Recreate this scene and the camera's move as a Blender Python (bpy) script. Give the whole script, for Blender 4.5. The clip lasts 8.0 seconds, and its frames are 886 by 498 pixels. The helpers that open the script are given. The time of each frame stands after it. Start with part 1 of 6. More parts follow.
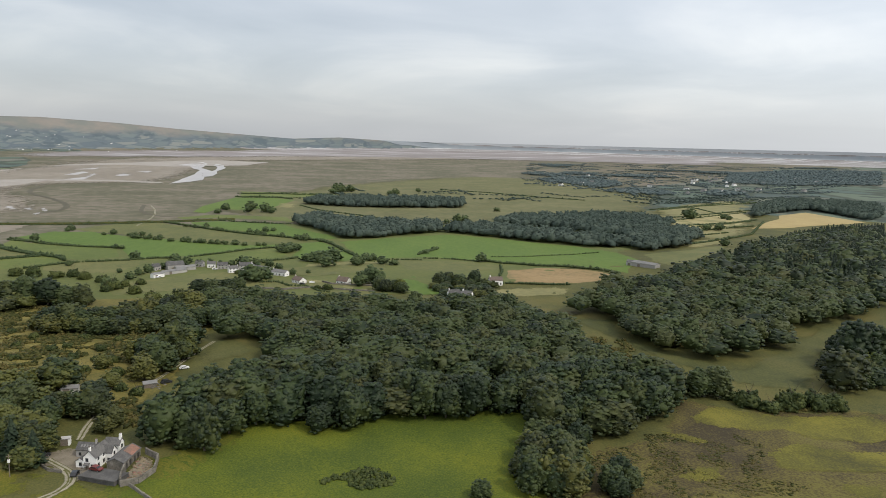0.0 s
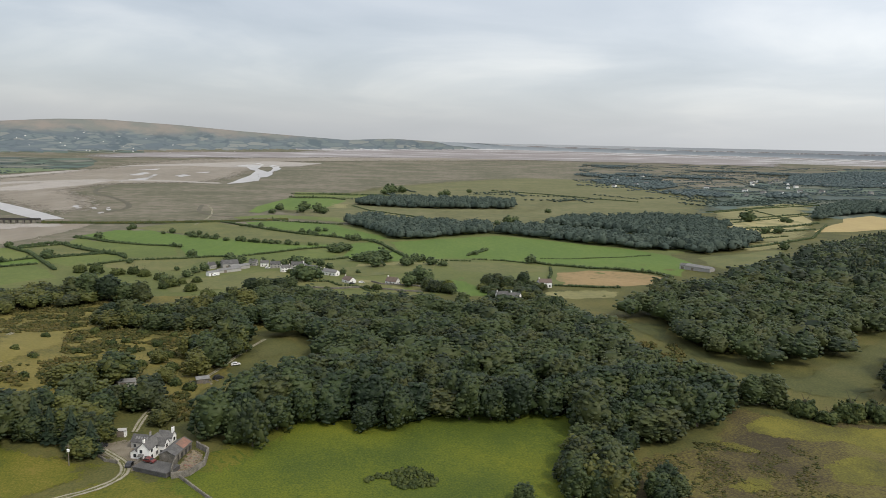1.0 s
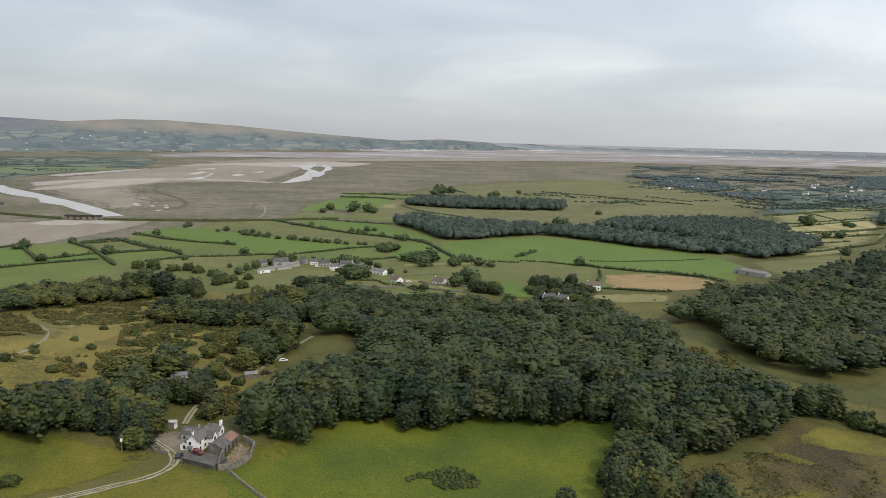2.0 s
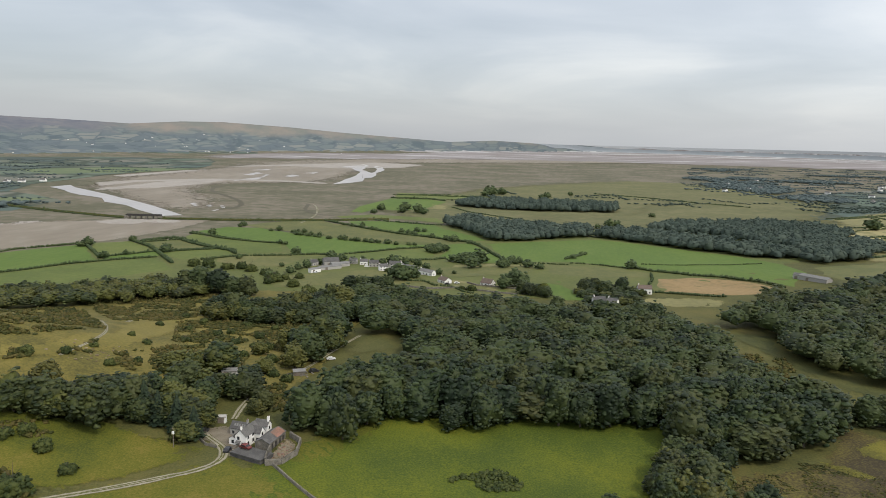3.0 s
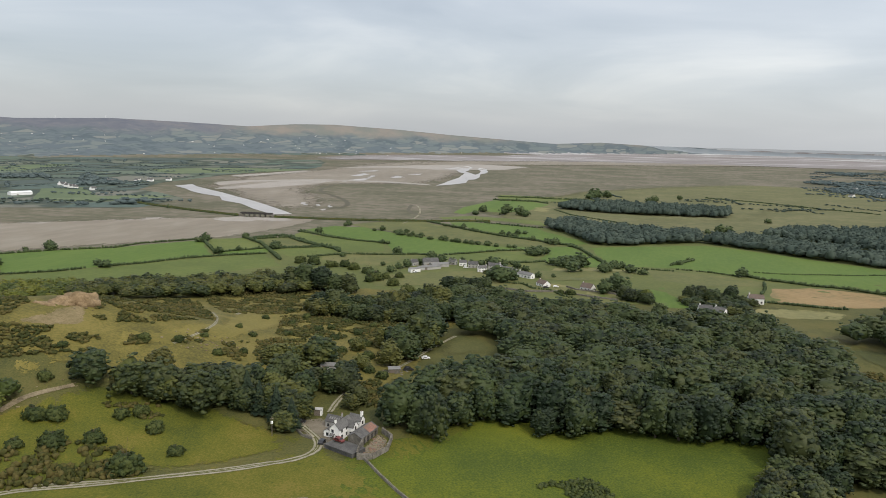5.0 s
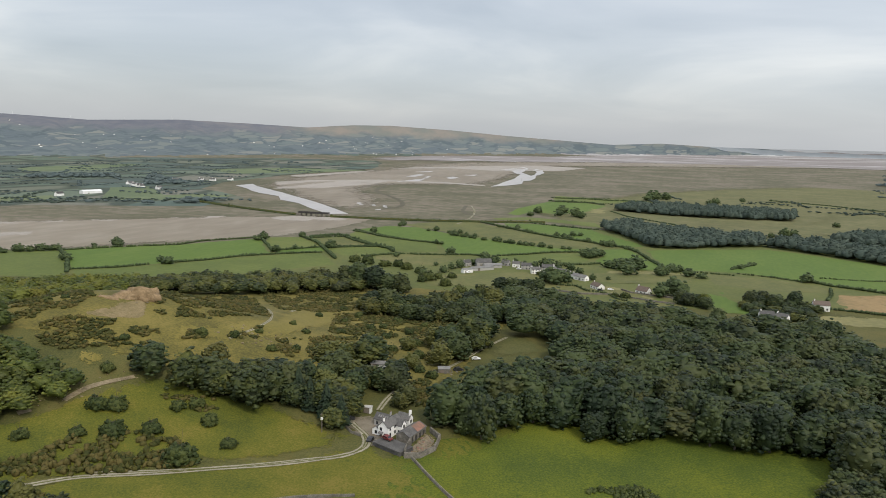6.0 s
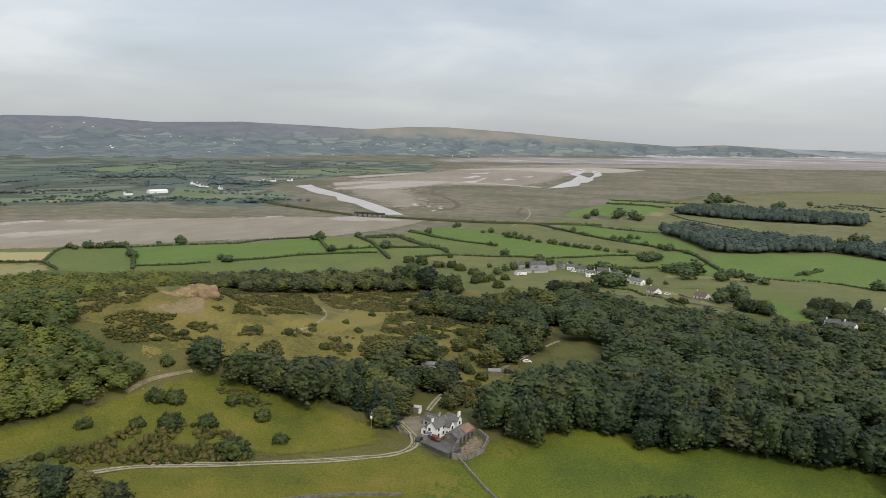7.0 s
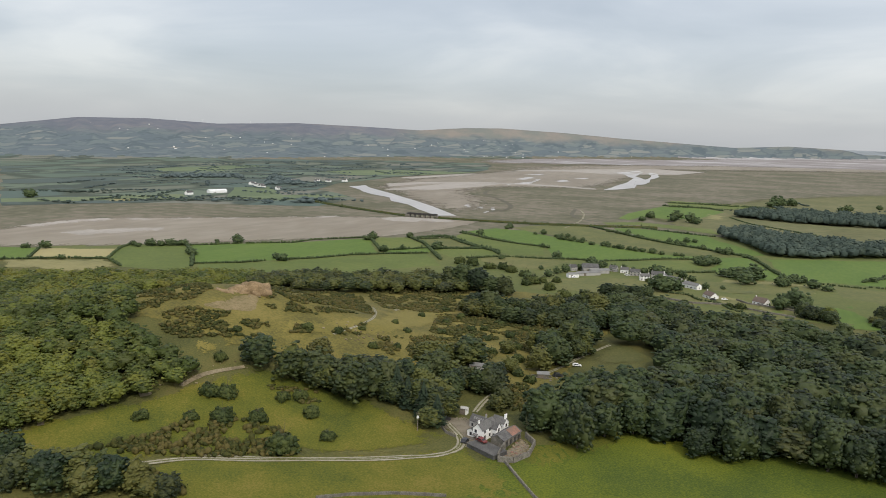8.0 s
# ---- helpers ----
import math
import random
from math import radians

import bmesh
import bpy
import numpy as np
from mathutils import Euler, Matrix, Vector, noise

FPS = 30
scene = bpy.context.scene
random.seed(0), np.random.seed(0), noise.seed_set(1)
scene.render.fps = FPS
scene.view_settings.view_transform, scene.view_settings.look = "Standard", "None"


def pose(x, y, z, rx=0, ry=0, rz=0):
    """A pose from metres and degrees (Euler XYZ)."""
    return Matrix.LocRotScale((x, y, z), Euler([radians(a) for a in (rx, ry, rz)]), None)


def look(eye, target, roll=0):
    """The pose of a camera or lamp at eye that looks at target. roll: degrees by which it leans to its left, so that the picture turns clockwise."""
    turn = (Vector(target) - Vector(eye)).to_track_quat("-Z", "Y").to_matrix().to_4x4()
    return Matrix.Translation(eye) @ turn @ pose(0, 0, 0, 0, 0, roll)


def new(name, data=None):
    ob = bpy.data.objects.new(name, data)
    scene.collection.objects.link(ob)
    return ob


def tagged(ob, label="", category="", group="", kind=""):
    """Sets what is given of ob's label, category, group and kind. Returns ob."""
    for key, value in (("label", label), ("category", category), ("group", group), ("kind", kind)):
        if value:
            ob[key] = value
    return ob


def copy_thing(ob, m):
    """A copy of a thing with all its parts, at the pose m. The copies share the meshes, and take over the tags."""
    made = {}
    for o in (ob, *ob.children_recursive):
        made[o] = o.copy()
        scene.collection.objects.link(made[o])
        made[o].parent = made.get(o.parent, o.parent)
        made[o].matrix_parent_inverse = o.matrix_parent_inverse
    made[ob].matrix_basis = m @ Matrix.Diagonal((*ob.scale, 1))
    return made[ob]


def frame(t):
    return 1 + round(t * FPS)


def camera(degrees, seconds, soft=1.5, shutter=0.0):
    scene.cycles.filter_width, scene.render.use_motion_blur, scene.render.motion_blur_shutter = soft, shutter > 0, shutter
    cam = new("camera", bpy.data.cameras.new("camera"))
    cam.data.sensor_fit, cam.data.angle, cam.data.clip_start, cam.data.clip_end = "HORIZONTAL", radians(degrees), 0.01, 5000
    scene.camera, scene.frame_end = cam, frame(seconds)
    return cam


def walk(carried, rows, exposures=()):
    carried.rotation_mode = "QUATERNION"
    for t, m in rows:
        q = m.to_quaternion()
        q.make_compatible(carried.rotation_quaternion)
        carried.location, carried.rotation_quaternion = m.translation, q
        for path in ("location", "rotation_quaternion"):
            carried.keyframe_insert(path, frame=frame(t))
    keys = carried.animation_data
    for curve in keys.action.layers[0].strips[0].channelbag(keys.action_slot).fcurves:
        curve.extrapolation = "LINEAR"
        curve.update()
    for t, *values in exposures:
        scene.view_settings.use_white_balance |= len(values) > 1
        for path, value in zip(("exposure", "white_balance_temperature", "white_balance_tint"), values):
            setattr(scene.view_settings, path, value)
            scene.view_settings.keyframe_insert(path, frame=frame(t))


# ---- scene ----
cam = camera(63.8, 8.0, soft=0.5)
PATH = [
    (0, (24.196, -1.914, 108.606), (24.387, 0.055, 108.311), 1.6),
    (0.5, (25.223, -1.919, 108.795), (25.345, 0.055, 108.499), 1.5),
    (1, (26.149, -2.076, 108.829), (26.196, -0.099, 108.533), 1.5),
    (1.5, (26.861, -1.854, 108.759), (26.84, 0.124, 108.462), 1.6),
    (3, (29.319, -1.182, 108.521), (29.085, 0.782, 108.223), 1.6),
    (3.5, (30.14, -0.913, 108.552), (29.84, 1.042, 108.254), 1.6),
    (4, (30.796, -0.73, 108.394), (30.422, 1.212, 108.094), 1.6),
    (4.5, (31.382, -0.34, 108.372), (30.938, 1.587, 108.072), 1.6),
    (6, (33.449, 1.267, 107.96), (32.785, 3.129, 107.658), 1.6),
    (6.5, (34.232, 1.666, 107.844), (33.497, 3.502, 107.542), 1.6),
    (7, (35.024, 2.059, 107.947), (34.215, 3.862, 107.645), 1.6),
    (7.5, (35.684, 2.649, 107.907), (34.812, 4.423, 107.604), 1.6),
    (8, (36.219, 3.309, 107.762), (35.276, 5.047, 107.459), 1.6),
]
walk(cam, [(t, look(eye, target, roll)) for t, eye, target, roll in PATH])

# ---- light: hazy bright overcast, a veiled sun high on the seaward side ----
SUN_AZ, SUN_EL = 128.0, 50.0            # degrees: clockwise from +y, above the horizon
scene.view_settings.exposure = 0.0
world = bpy.data.worlds.new("hazy_sky")
scene.world = world
world.use_nodes = True
wt = world.node_tree
wt.nodes.clear()


def wn(kind, **kw):
    n = wt.nodes.new(kind)
    for k, v in kw.items():
        n.inputs[k].default_value = v
    return n


def wmath(op, a, b=None):
    n = wt.nodes.new("ShaderNodeMath")
    n.operation = op
    for i, v in enumerate((a, b)):
        if v is None:
            continue
        if isinstance(v, (int, float)):
            n.inputs[i].default_value = v
        else:
            wt.links.new(v, n.inputs[i])
    return n.outputs[0]


sky = wt.nodes.new("ShaderNodeTexSky")
sky.sky_type = "NISHITA"
sky.sun_disc = False
sky.sun_elevation, sky.sun_rotation = radians(SUN_EL), radians(SUN_AZ)
sky.air_density, sky.dust_density = 1.0, 3.0
tc = wt.nodes.new("ShaderNodeTexCoord")
sep = wt.nodes.new("ShaderNodeSeparateXYZ")
wt.links.new(tc.outputs["Generated"], sep.inputs[0])
up = wmath("MAXIMUM", sep.outputs[2], 0.0)
den = wmath("ADD", up, 0.16)
comb = wt.nodes.new("ShaderNodeCombineXYZ")
wt.links.new(wmath("DIVIDE", sep.outputs[0], den), comb.inputs[0])
wt.links.new(wmath("DIVIDE", sep.outputs[1], den), comb.inputs[1])
cl = wn("ShaderNodeTexNoise", Scale=0.75, Detail=6.0, Roughness=0.5, Distortion=0.5)
wt.links.new(comb.outputs[0], cl.inputs["Vector"])
cl2 = wn("ShaderNodeTexNoise", Scale=0.4, Detail=3.0, Roughness=0.5)
wt.links.new(comb.outputs[0], cl2.inputs["Vector"])
mixn = wmath("ADD", wmath("MULTIPLY", cl.outputs[0], 0.55), wmath("MULTIPLY", cl2.outputs[0], 0.45))
ramp = wt.nodes.new("ShaderNodeValToRGB")
cr = ramp.color_ramp
cr.elements[0].position, cr.elements[0].color = 0.38, (0.55, 0.59, 0.635, 1)
cr.elements[1].position, cr.elements[1].color = 0.62, (0.95, 0.95, 0.94, 1)
e = cr.elements.new(0.50)
e.color = (0.70, 0.73, 0.765, 1)
wt.links.new(mixn, ramp.inputs[0])
# haze: the cloud deck pales to an even veil towards the horizon
hz = wt.nodes.new("ShaderNodeMapRange")
hz.inputs["From Min"].default_value, hz.inputs["From Max"].default_value = 0.0, 0.11
hz.inputs["To Min"].default_value, hz.inputs["To Max"].default_value = 1.0, 0.0
hz.interpolation_type = "SMOOTHSTEP"
wt.links.new(up, hz.inputs["Value"])
veil = wt.nodes.new("ShaderNodeMix")
veil.data_type = "RGBA"
wt.links.new(wmath("MULTIPLY", hz.outputs[0], 0.85), veil.inputs["Factor"])
wt.links.new(ramp.outputs[0], veil.inputs["A"])
veil.inputs["B"].default_value = (0.71, 0.735, 0.765, 1)
# a broad glow round the veiled sun
sd = Vector((math.sin(radians(SUN_AZ)) * math.cos(radians(SUN_EL)), math.cos(radians(SUN_AZ)) * math.cos(radians(SUN_EL)), math.sin(radians(SUN_EL))))
dot = wt.nodes.new("ShaderNodeVectorMath")
dot.operation = "DOT_PRODUCT"
wt.links.new(tc.outputs["Generated"], dot.inputs[0])
dot.inputs[1].default_value = sd
glow = wt.nodes.new("ShaderNodeMapRange")
glow.interpolation_type = "SMOOTHSTEP"
glow.inputs["From Min"].default_value, glow.inputs["From Max"].default_value = -0.58, 0.6
glow.inputs["To Min"].default_value, glow.inputs["To Max"].default_value = 0.66, 1.20
wt.links.new(dot.outputs["Value"], glow.inputs["Value"])
sc = wt.nodes.new("ShaderNodeVectorMath")
sc.operation = "SCALE"
wt.links.new(veil.outputs["Result"], sc.inputs[0])
wt.links.new(glow.outputs[0], sc.inputs["Scale"])
bg1, bg2 = wn("ShaderNodeBackground", Strength=0.05), wn("ShaderNodeBackground", Strength=0.95)
wt.links.new(sky.outputs[0], bg1.inputs["Color"])
wt.links.new(sc.outputs[0], bg2.inputs["Color"])
add = wt.nodes.new("ShaderNodeAddShader")
wt.links.new(bg1.outputs[0], add.inputs[0])
wt.links.new(bg2.outputs[0], add.inputs[1])
wo = wt.nodes.new("ShaderNodeOutputWorld")
wt.links.new(add.outputs[0], wo.inputs["Surface"])

sun = new("sun", bpy.data.lights.new("sun", "SUN"))
sun.data.energy, sun.data.angle, sun.data.color = 1.75, radians(5), (1.0, 0.93, 0.80)
sun.matrix_world = look(sd * 100, (0, 0, 0))

# ---- materials ----


def mat(name, stops, scale=0.2, rough=0.85, bump=0.0, bump_scale=1.0, fine=None, rnd=0.0, island=0.0, metal=0.0, spec=0.3, detail=6.0, stretch=None, soft_edge=False, gain=1.7, tree=0.0, hue=0.0):
    """A surface whose colour runs over stops by noise of two sizes; rnd and island vary it from object to object and from clump to clump."""
    m = bpy.data.materials.new(name)
    m.use_nodes = True
    nt = m.node_tree
    b = nt.nodes["Principled BSDF"]
    b.inputs["Roughness"].default_value, b.inputs["Metallic"].default_value = rough, metal
    b.inputs["Specular IOR Level"].default_value = spec
    geo = nt.nodes.new("ShaderNodeNewGeometry")
    vec = geo.outputs["Position"]
    if stretch:
        mp = nt.nodes.new("ShaderNodeMapping")
        mp.inputs["Rotation"].default_value = (0, 0, radians(stretch[0]))
        mp.inputs["Scale"].default_value = (stretch[1], stretch[2], 1)
        nt.links.new(vec, mp.inputs[0])
        vec = mp.outputs[0]

    def noise_at(s, d):
        n = nt.nodes.new("ShaderNodeTexNoise")
        n.inputs["Scale"].default_value, n.inputs["Detail"].default_value, n.inputs["Roughness"].default_value = s, d, 0.6
        nt.links.new(vec, n.inputs["Vector"])
        return n.outputs[0]

    def mth(op, a, bb):
        n = nt.nodes.new("ShaderNodeMath")
        n.operation = op
        for i, v in enumerate((a, bb)):
            if isinstance(v, (int, float)):
                n.inputs[i].default_value = v
            else:
                nt.links.new(v, n.inputs[i])
        return n.outputs[0]

    big, small = noise_at(scale, detail), noise_at(fine or scale * 9, 4.0)
    f = mth("ADD", mth("MULTIPLY", big, 0.55), mth("MULTIPLY", small, 0.45))
    f = mth("ADD", mth("MULTIPLY", mth("SUBTRACT", f, 0.5), gain), 0.5)
    if rnd:
        oi = nt.nodes.new("ShaderNodeObjectInfo")
        f = mth("ADD", f, mth("MULTIPLY", mth("SUBTRACT", oi.outputs["Random"], 0.5), rnd))
    if island:
        f = mth("ADD", f, mth("MULTIPLY", mth("SUBTRACT", geo.outputs["Random Per Island"], 0.5), island))
    if tree:
        tn = nt.nodes.new("ShaderNodeAttribute")
        tn.attribute_name = "tone"
        f = mth("ADD", f, mth("MULTIPLY", tn.outputs["Fac"], tree))
    r = nt.nodes.new("ShaderNodeValToRGB")
    el = r.color_ramp.elements
    el[0].position, el[0].color = 0.30, (*stops[0], 1)
    el[1].position, el[1].color = 0.70, (*stops[-1], 1)
    for i, c in enumerate(stops[1:-1], 1):
        k = el.new(0.30 + 0.40 * i / (len(stops) - 1))
        k.color = (*c, 1)
    nt.links.new(f, r.inputs[0])
    col = r.outputs[0]
    if hue:
        oh = nt.nodes.new("ShaderNodeObjectInfo")
        turn = mth("FRACT", mth("ADD", mth("MULTIPLY", tn.outputs["Fac"], 7.31), mth("MULTIPLY", oh.outputs["Random"], 5.7)), 0.0)
        hs = nt.nodes.new("ShaderNodeHueSaturation")
        nt.links.new(mth("SUBTRACT", 0.5, mth("MULTIPLY", mth("POWER", turn, 2.5), hue)), hs.inputs["Hue"])
        nt.links.new(col, hs.inputs["Color"])
        col = hs.outputs[0]
    nt.links.new(col, b.inputs["Base Color"])
    if soft_edge:
        at = nt.nodes.new("ShaderNodeAttribute")
        at.attribute_name = "inset"
        ragged = mth("MULTIPLY", mth("SUBTRACT", mth("ADD", mth("MULTIPLY", noise_at(0.12, 5.0), 0.6), mth("MULTIPLY", noise_at(0.9, 3.0), 0.4)), 0.5), 2.4)
        inner = mth("GREATER_THAN", mth("ADD", at.outputs["Fac"], ragged), 0.5)
        nt.links.new(mth("MULTIPLY", inner, mth("GREATER_THAN", at.outputs["Fac"], 0.02)), b.inputs["Alpha"])
    if bump:
        bp = nt.nodes.new("ShaderNodeBump")
        bp.inputs["Strength"].default_value, bp.inputs["Distance"].default_value = min(bump, 1.0), bump
        nt.links.new(noise_at(bump_scale, 5.0), bp.inputs["Height"])
        nt.links.new(bp.outputs[0], b.inputs["Normal"])
    return m


def patchwork(name, cells, scale, edge, heath, z_low, z_high, bare=None, wood=None):
    """Enclosed fields with dark hedge lines and blots of wood, giving way to open heath higher up; bare: the heath of the seaward hill."""
    m = mat(name, heath, scale=0.003, fine=0.016, rough=1.0, spec=0.05, gain=2.2)
    nt = m.node_tree
    b = nt.nodes["Principled BSDF"]
    open_ = b.inputs["Base Color"].links[0].from_socket
    geo = nt.nodes.new("ShaderNodeNewGeometry")

    def node(kind, **kw):
        n = nt.nodes.new("ShaderNode" + kind)
        for k, v in kw.items():
            n.inputs[k].default_value = v
        return n

    def noise_at(sc_, detail=4.0):
        n = node("TexNoise", Scale=sc_, Detail=detail, Roughness=0.6)
        nt.links.new(geo.outputs["Position"], n.inputs["Vector"])
        return n

    def mix(fac, a_, b_):
        n = nt.nodes.new("ShaderNodeMix")
        n.data_type = "RGBA"
        nt.links.new(fac, n.inputs["Factor"])
        for key, v in (("A", a_), ("B", b_)):
            if isinstance(v, tuple):
                n.inputs[key].default_value = (*v, 1)
            else:
                nt.links.new(v, n.inputs[key])
        return n.outputs["Result"]

    def step_(val, lo_, hi_):
        n = node("MapRange", **{"From Min": lo_, "From Max": hi_})
        n.interpolation_type = "SMOOTHSTEP"
        nt.links.new(val, n.inputs["Value"])
        return n.outputs[0]

    wob = noise_at(0.012, 3.0)
    mixv = nt.nodes.new("ShaderNodeVectorMath")
    mixv.operation = "MULTIPLY_ADD"
    nt.links.new(wob.outputs["Color"], mixv.inputs[0])
    mixv.inputs[1].default_value = (45, 45, 0)
    nt.links.new(geo.outputs["Position"], mixv.inputs[2])
    turn = node("Mapping", Rotation=(0, 0, 0.35), Scale=(0.8, 0.4, 3.6))
    nt.links.new(mixv.outputs[0], turn.inputs[0])
    v1, v2 = nt.nodes.new("ShaderNodeTexVoronoi"), nt.nodes.new("ShaderNodeTexVoronoi")
    v1.distance = "CHEBYCHEV"
    v2.feature = "DISTANCE_TO_EDGE"
    for v in (v1, v2):
        v.inputs["Scale"].default_value = scale
        nt.links.new(turn.outputs[0], v.inputs["Vector"])
    sep2 = nt.nodes.new("ShaderNodeSeparateColor")
    nt.links.new(v1.outputs["Color"], sep2.inputs[0])
    r = nt.nodes.new("ShaderNodeValToRGB")
    r.color_ramp.interpolation = "CONSTANT"
    el = r.color_ramp.elements
    el[0].position, el[0].color = 0.0, (*cells[0], 1)
    el[1].position, el[1].color = 1 - 1 / len(cells), (*cells[-1], 1)
    for i, c in enumerate(cells[1:-1], 1):
        k = el.new(i / len(cells))
        k.color = (*c, 1)
    nt.links.new(sep2.outputs[0], r.inputs[0])
    fields = mix(step_(v2.outputs["Distance"], 0.02, 0.12), edge, r.outputs[0])
    if wood:
        fields = mix(step_(noise_at(scale * 0.75, 5.0).outputs[0], 0.55, 0.60), fields, wood)
    sp = nt.nodes.new("ShaderNodeSeparateXYZ")
    nt.links.new(geo.outputs["Position"], sp.inputs[0])
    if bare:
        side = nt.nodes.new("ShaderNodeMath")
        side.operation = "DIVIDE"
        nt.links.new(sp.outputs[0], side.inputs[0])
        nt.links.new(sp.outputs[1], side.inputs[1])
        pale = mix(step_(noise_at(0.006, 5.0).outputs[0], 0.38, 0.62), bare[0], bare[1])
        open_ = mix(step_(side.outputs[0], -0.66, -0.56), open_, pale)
    zz = nt.nodes.new("ShaderNodeMath")
    zz.operation = "MULTIPLY_ADD"
    nt.links.new(noise_at(0.005, 4.0).outputs[0], zz.inputs[0])
    zz.inputs[1].default_value = 110.0
    nt.links.new(sp.outputs[2], zz.inputs[2])
    nt.links.new(mix(step_(zz.outputs[0], z_low, z_high), fields, open_), b.inputs["Base Color"])
    return m


rough_grass = mat("rough_grass", [(0.042, 0.046, 0.012), (0.064, 0.066, 0.016), (0.088, 0.085, 0.021), (0.110, 0.094, 0.028)], 0.035, fine=1.4, bump=0.25, bump_scale=0.9)
marsh = mat("salt_marsh", [(0.104, 0.102, 0.068), (0.134, 0.125, 0.088), (0.178, 0.157, 0.122)], 0.006, fine=0.05, rough=0.95, spec=0.1, gain=2.6)
# blue-grey haze of distance is mixed into these field, wood and heath colours
fell = patchwork("hazy_fell_side", [(0.130, 0.155, 0.160), (0.138, 0.164, 0.164), (0.158, 0.180, 0.174), (0.122, 0.146, 0.156), (0.114, 0.138, 0.152), (0.186, 0.200, 0.188), (0.136, 0.160, 0.162)], 0.013, (0.110, 0.132, 0.146),
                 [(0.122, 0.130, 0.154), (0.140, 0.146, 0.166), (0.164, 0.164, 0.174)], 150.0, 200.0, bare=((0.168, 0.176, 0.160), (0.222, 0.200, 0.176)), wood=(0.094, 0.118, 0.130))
sand = mat("mud_flat", [(0.170, 0.140, 0.100), (0.205, 0.172, 0.126), (0.250, 0.216, 0.166)], 0.006, fine=0.05, rough=0.6, spec=0.3, stretch=(35, 1.0, 0.35), soft_edge=True)
palesand = mat("dry_sand", [(0.27, 0.245, 0.21), (0.35, 0.32, 0.285)], 0.02, rough=0.8, soft_edge=True)
pool = mat("tide_pool", [(0.32, 0.30, 0.285), (0.40, 0.38, 0.365)], 0.01, rough=0.35, spec=0.4, soft_edge=True)
water = mat("shallow_water", [(0.34, 0.32, 0.305), (0.42, 0.40, 0.385)], 0.01, rough=0.35, spec=0.4)
vale = mat("vale_grass", [(0.074, 0.090, 0.024), (0.094, 0.108, 0.028), (0.116, 0.122, 0.036)], 0.02, fine=0.35)
flat_pasture = mat("flat_pasture", [(0.108, 0.112, 0.056), (0.130, 0.130, 0.064), (0.155, 0.148, 0.078)], 0.01, fine=0.08, rough=0.95, spec=0.1, soft_edge=True)
# pale horizon haze is painted into the colours of the sea and far coast
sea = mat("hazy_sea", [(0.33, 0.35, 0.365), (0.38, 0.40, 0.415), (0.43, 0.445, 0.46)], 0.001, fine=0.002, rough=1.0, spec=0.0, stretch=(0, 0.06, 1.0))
hazy_coast = mat("hazy_coast", [(0.23, 0.26, 0.28), (0.28, 0.305, 0.325)], 0.003, fine=0.02, rough=1.0, spec=0.0)
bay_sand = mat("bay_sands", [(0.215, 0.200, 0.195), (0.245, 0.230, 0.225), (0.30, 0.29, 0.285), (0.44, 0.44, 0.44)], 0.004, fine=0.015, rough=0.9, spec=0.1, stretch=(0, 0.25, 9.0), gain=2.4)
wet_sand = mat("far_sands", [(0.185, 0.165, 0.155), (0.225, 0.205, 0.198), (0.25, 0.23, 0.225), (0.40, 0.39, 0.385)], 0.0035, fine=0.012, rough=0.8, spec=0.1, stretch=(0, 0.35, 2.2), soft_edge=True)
lush = mat("lush_grass", [(0.068, 0.113, 0.018), (0.081, 0.130, 0.020), (0.098, 0.144, 0.025)], 0.02, fine=0.3, rnd=0.12, stretch=(20, 1, 0.3))
# grass green with the haze of the far shore put into it
far_green = mat("far_hazy_meadow", [(0.110, 0.142, 0.084), (0.126, 0.158, 0.090), (0.145, 0.172, 0.100)], 0.01, fine=0.1, rough=0.95, spec=0.1, rnd=0.3)
lush2 = mat("grazed_grass", [(0.078, 0.104, 0.022), (0.096, 0.122, 0.026), (0.117, 0.137, 0.033)], 0.02, fine=0.3, rnd=0.2)
pasture = mat("rough_pasture", [(0.085, 0.095, 0.030), (0.11, 0.115, 0.036), (0.135, 0.13, 0.045)], 0.03, fine=0.3, rnd=0.1)
straw = mat("pale_pasture", [(0.15, 0.145, 0.06), (0.19, 0.175, 0.072), (0.22, 0.195, 0.085)], 0.025, fine=0.25, rnd=0.2, soft_edge=True)
tan = mat("bracken_field", [(0.16, 0.13, 0.055), (0.24, 0.165, 0.075), (0.27, 0.19, 0.09)], 0.03, fine=0.25)
hay = mat("mown_hay", [(0.26, 0.23, 0.11), (0.30, 0.26, 0.12)], 0.03, fine=0.3, rnd=0.2)
barley = mat("ripening_barley", [(0.30, 0.23, 0.10), (0.36, 0.28, 0.12)], 0.02, fine=0.2)
meadow = mat("meadow_grass", [(0.029, 0.048, 0.004), (0.053, 0.076, 0.005), (0.092, 0.110, 0.006), (0.144, 0.140, 0.008)], 0.02, fine=1.6, bump=0.4, bump_scale=1.5, gain=1.5)
paddock = mat("paddock_grass", [(0.046, 0.056, 0.006), (0.072, 0.082, 0.007), (0.102, 0.101, 0.008), (0.145, 0.118, 0.020)], 0.035, fine=1.6, bump=0.12, bump_scale=1.5, gain=1.9, soft_edge=True)
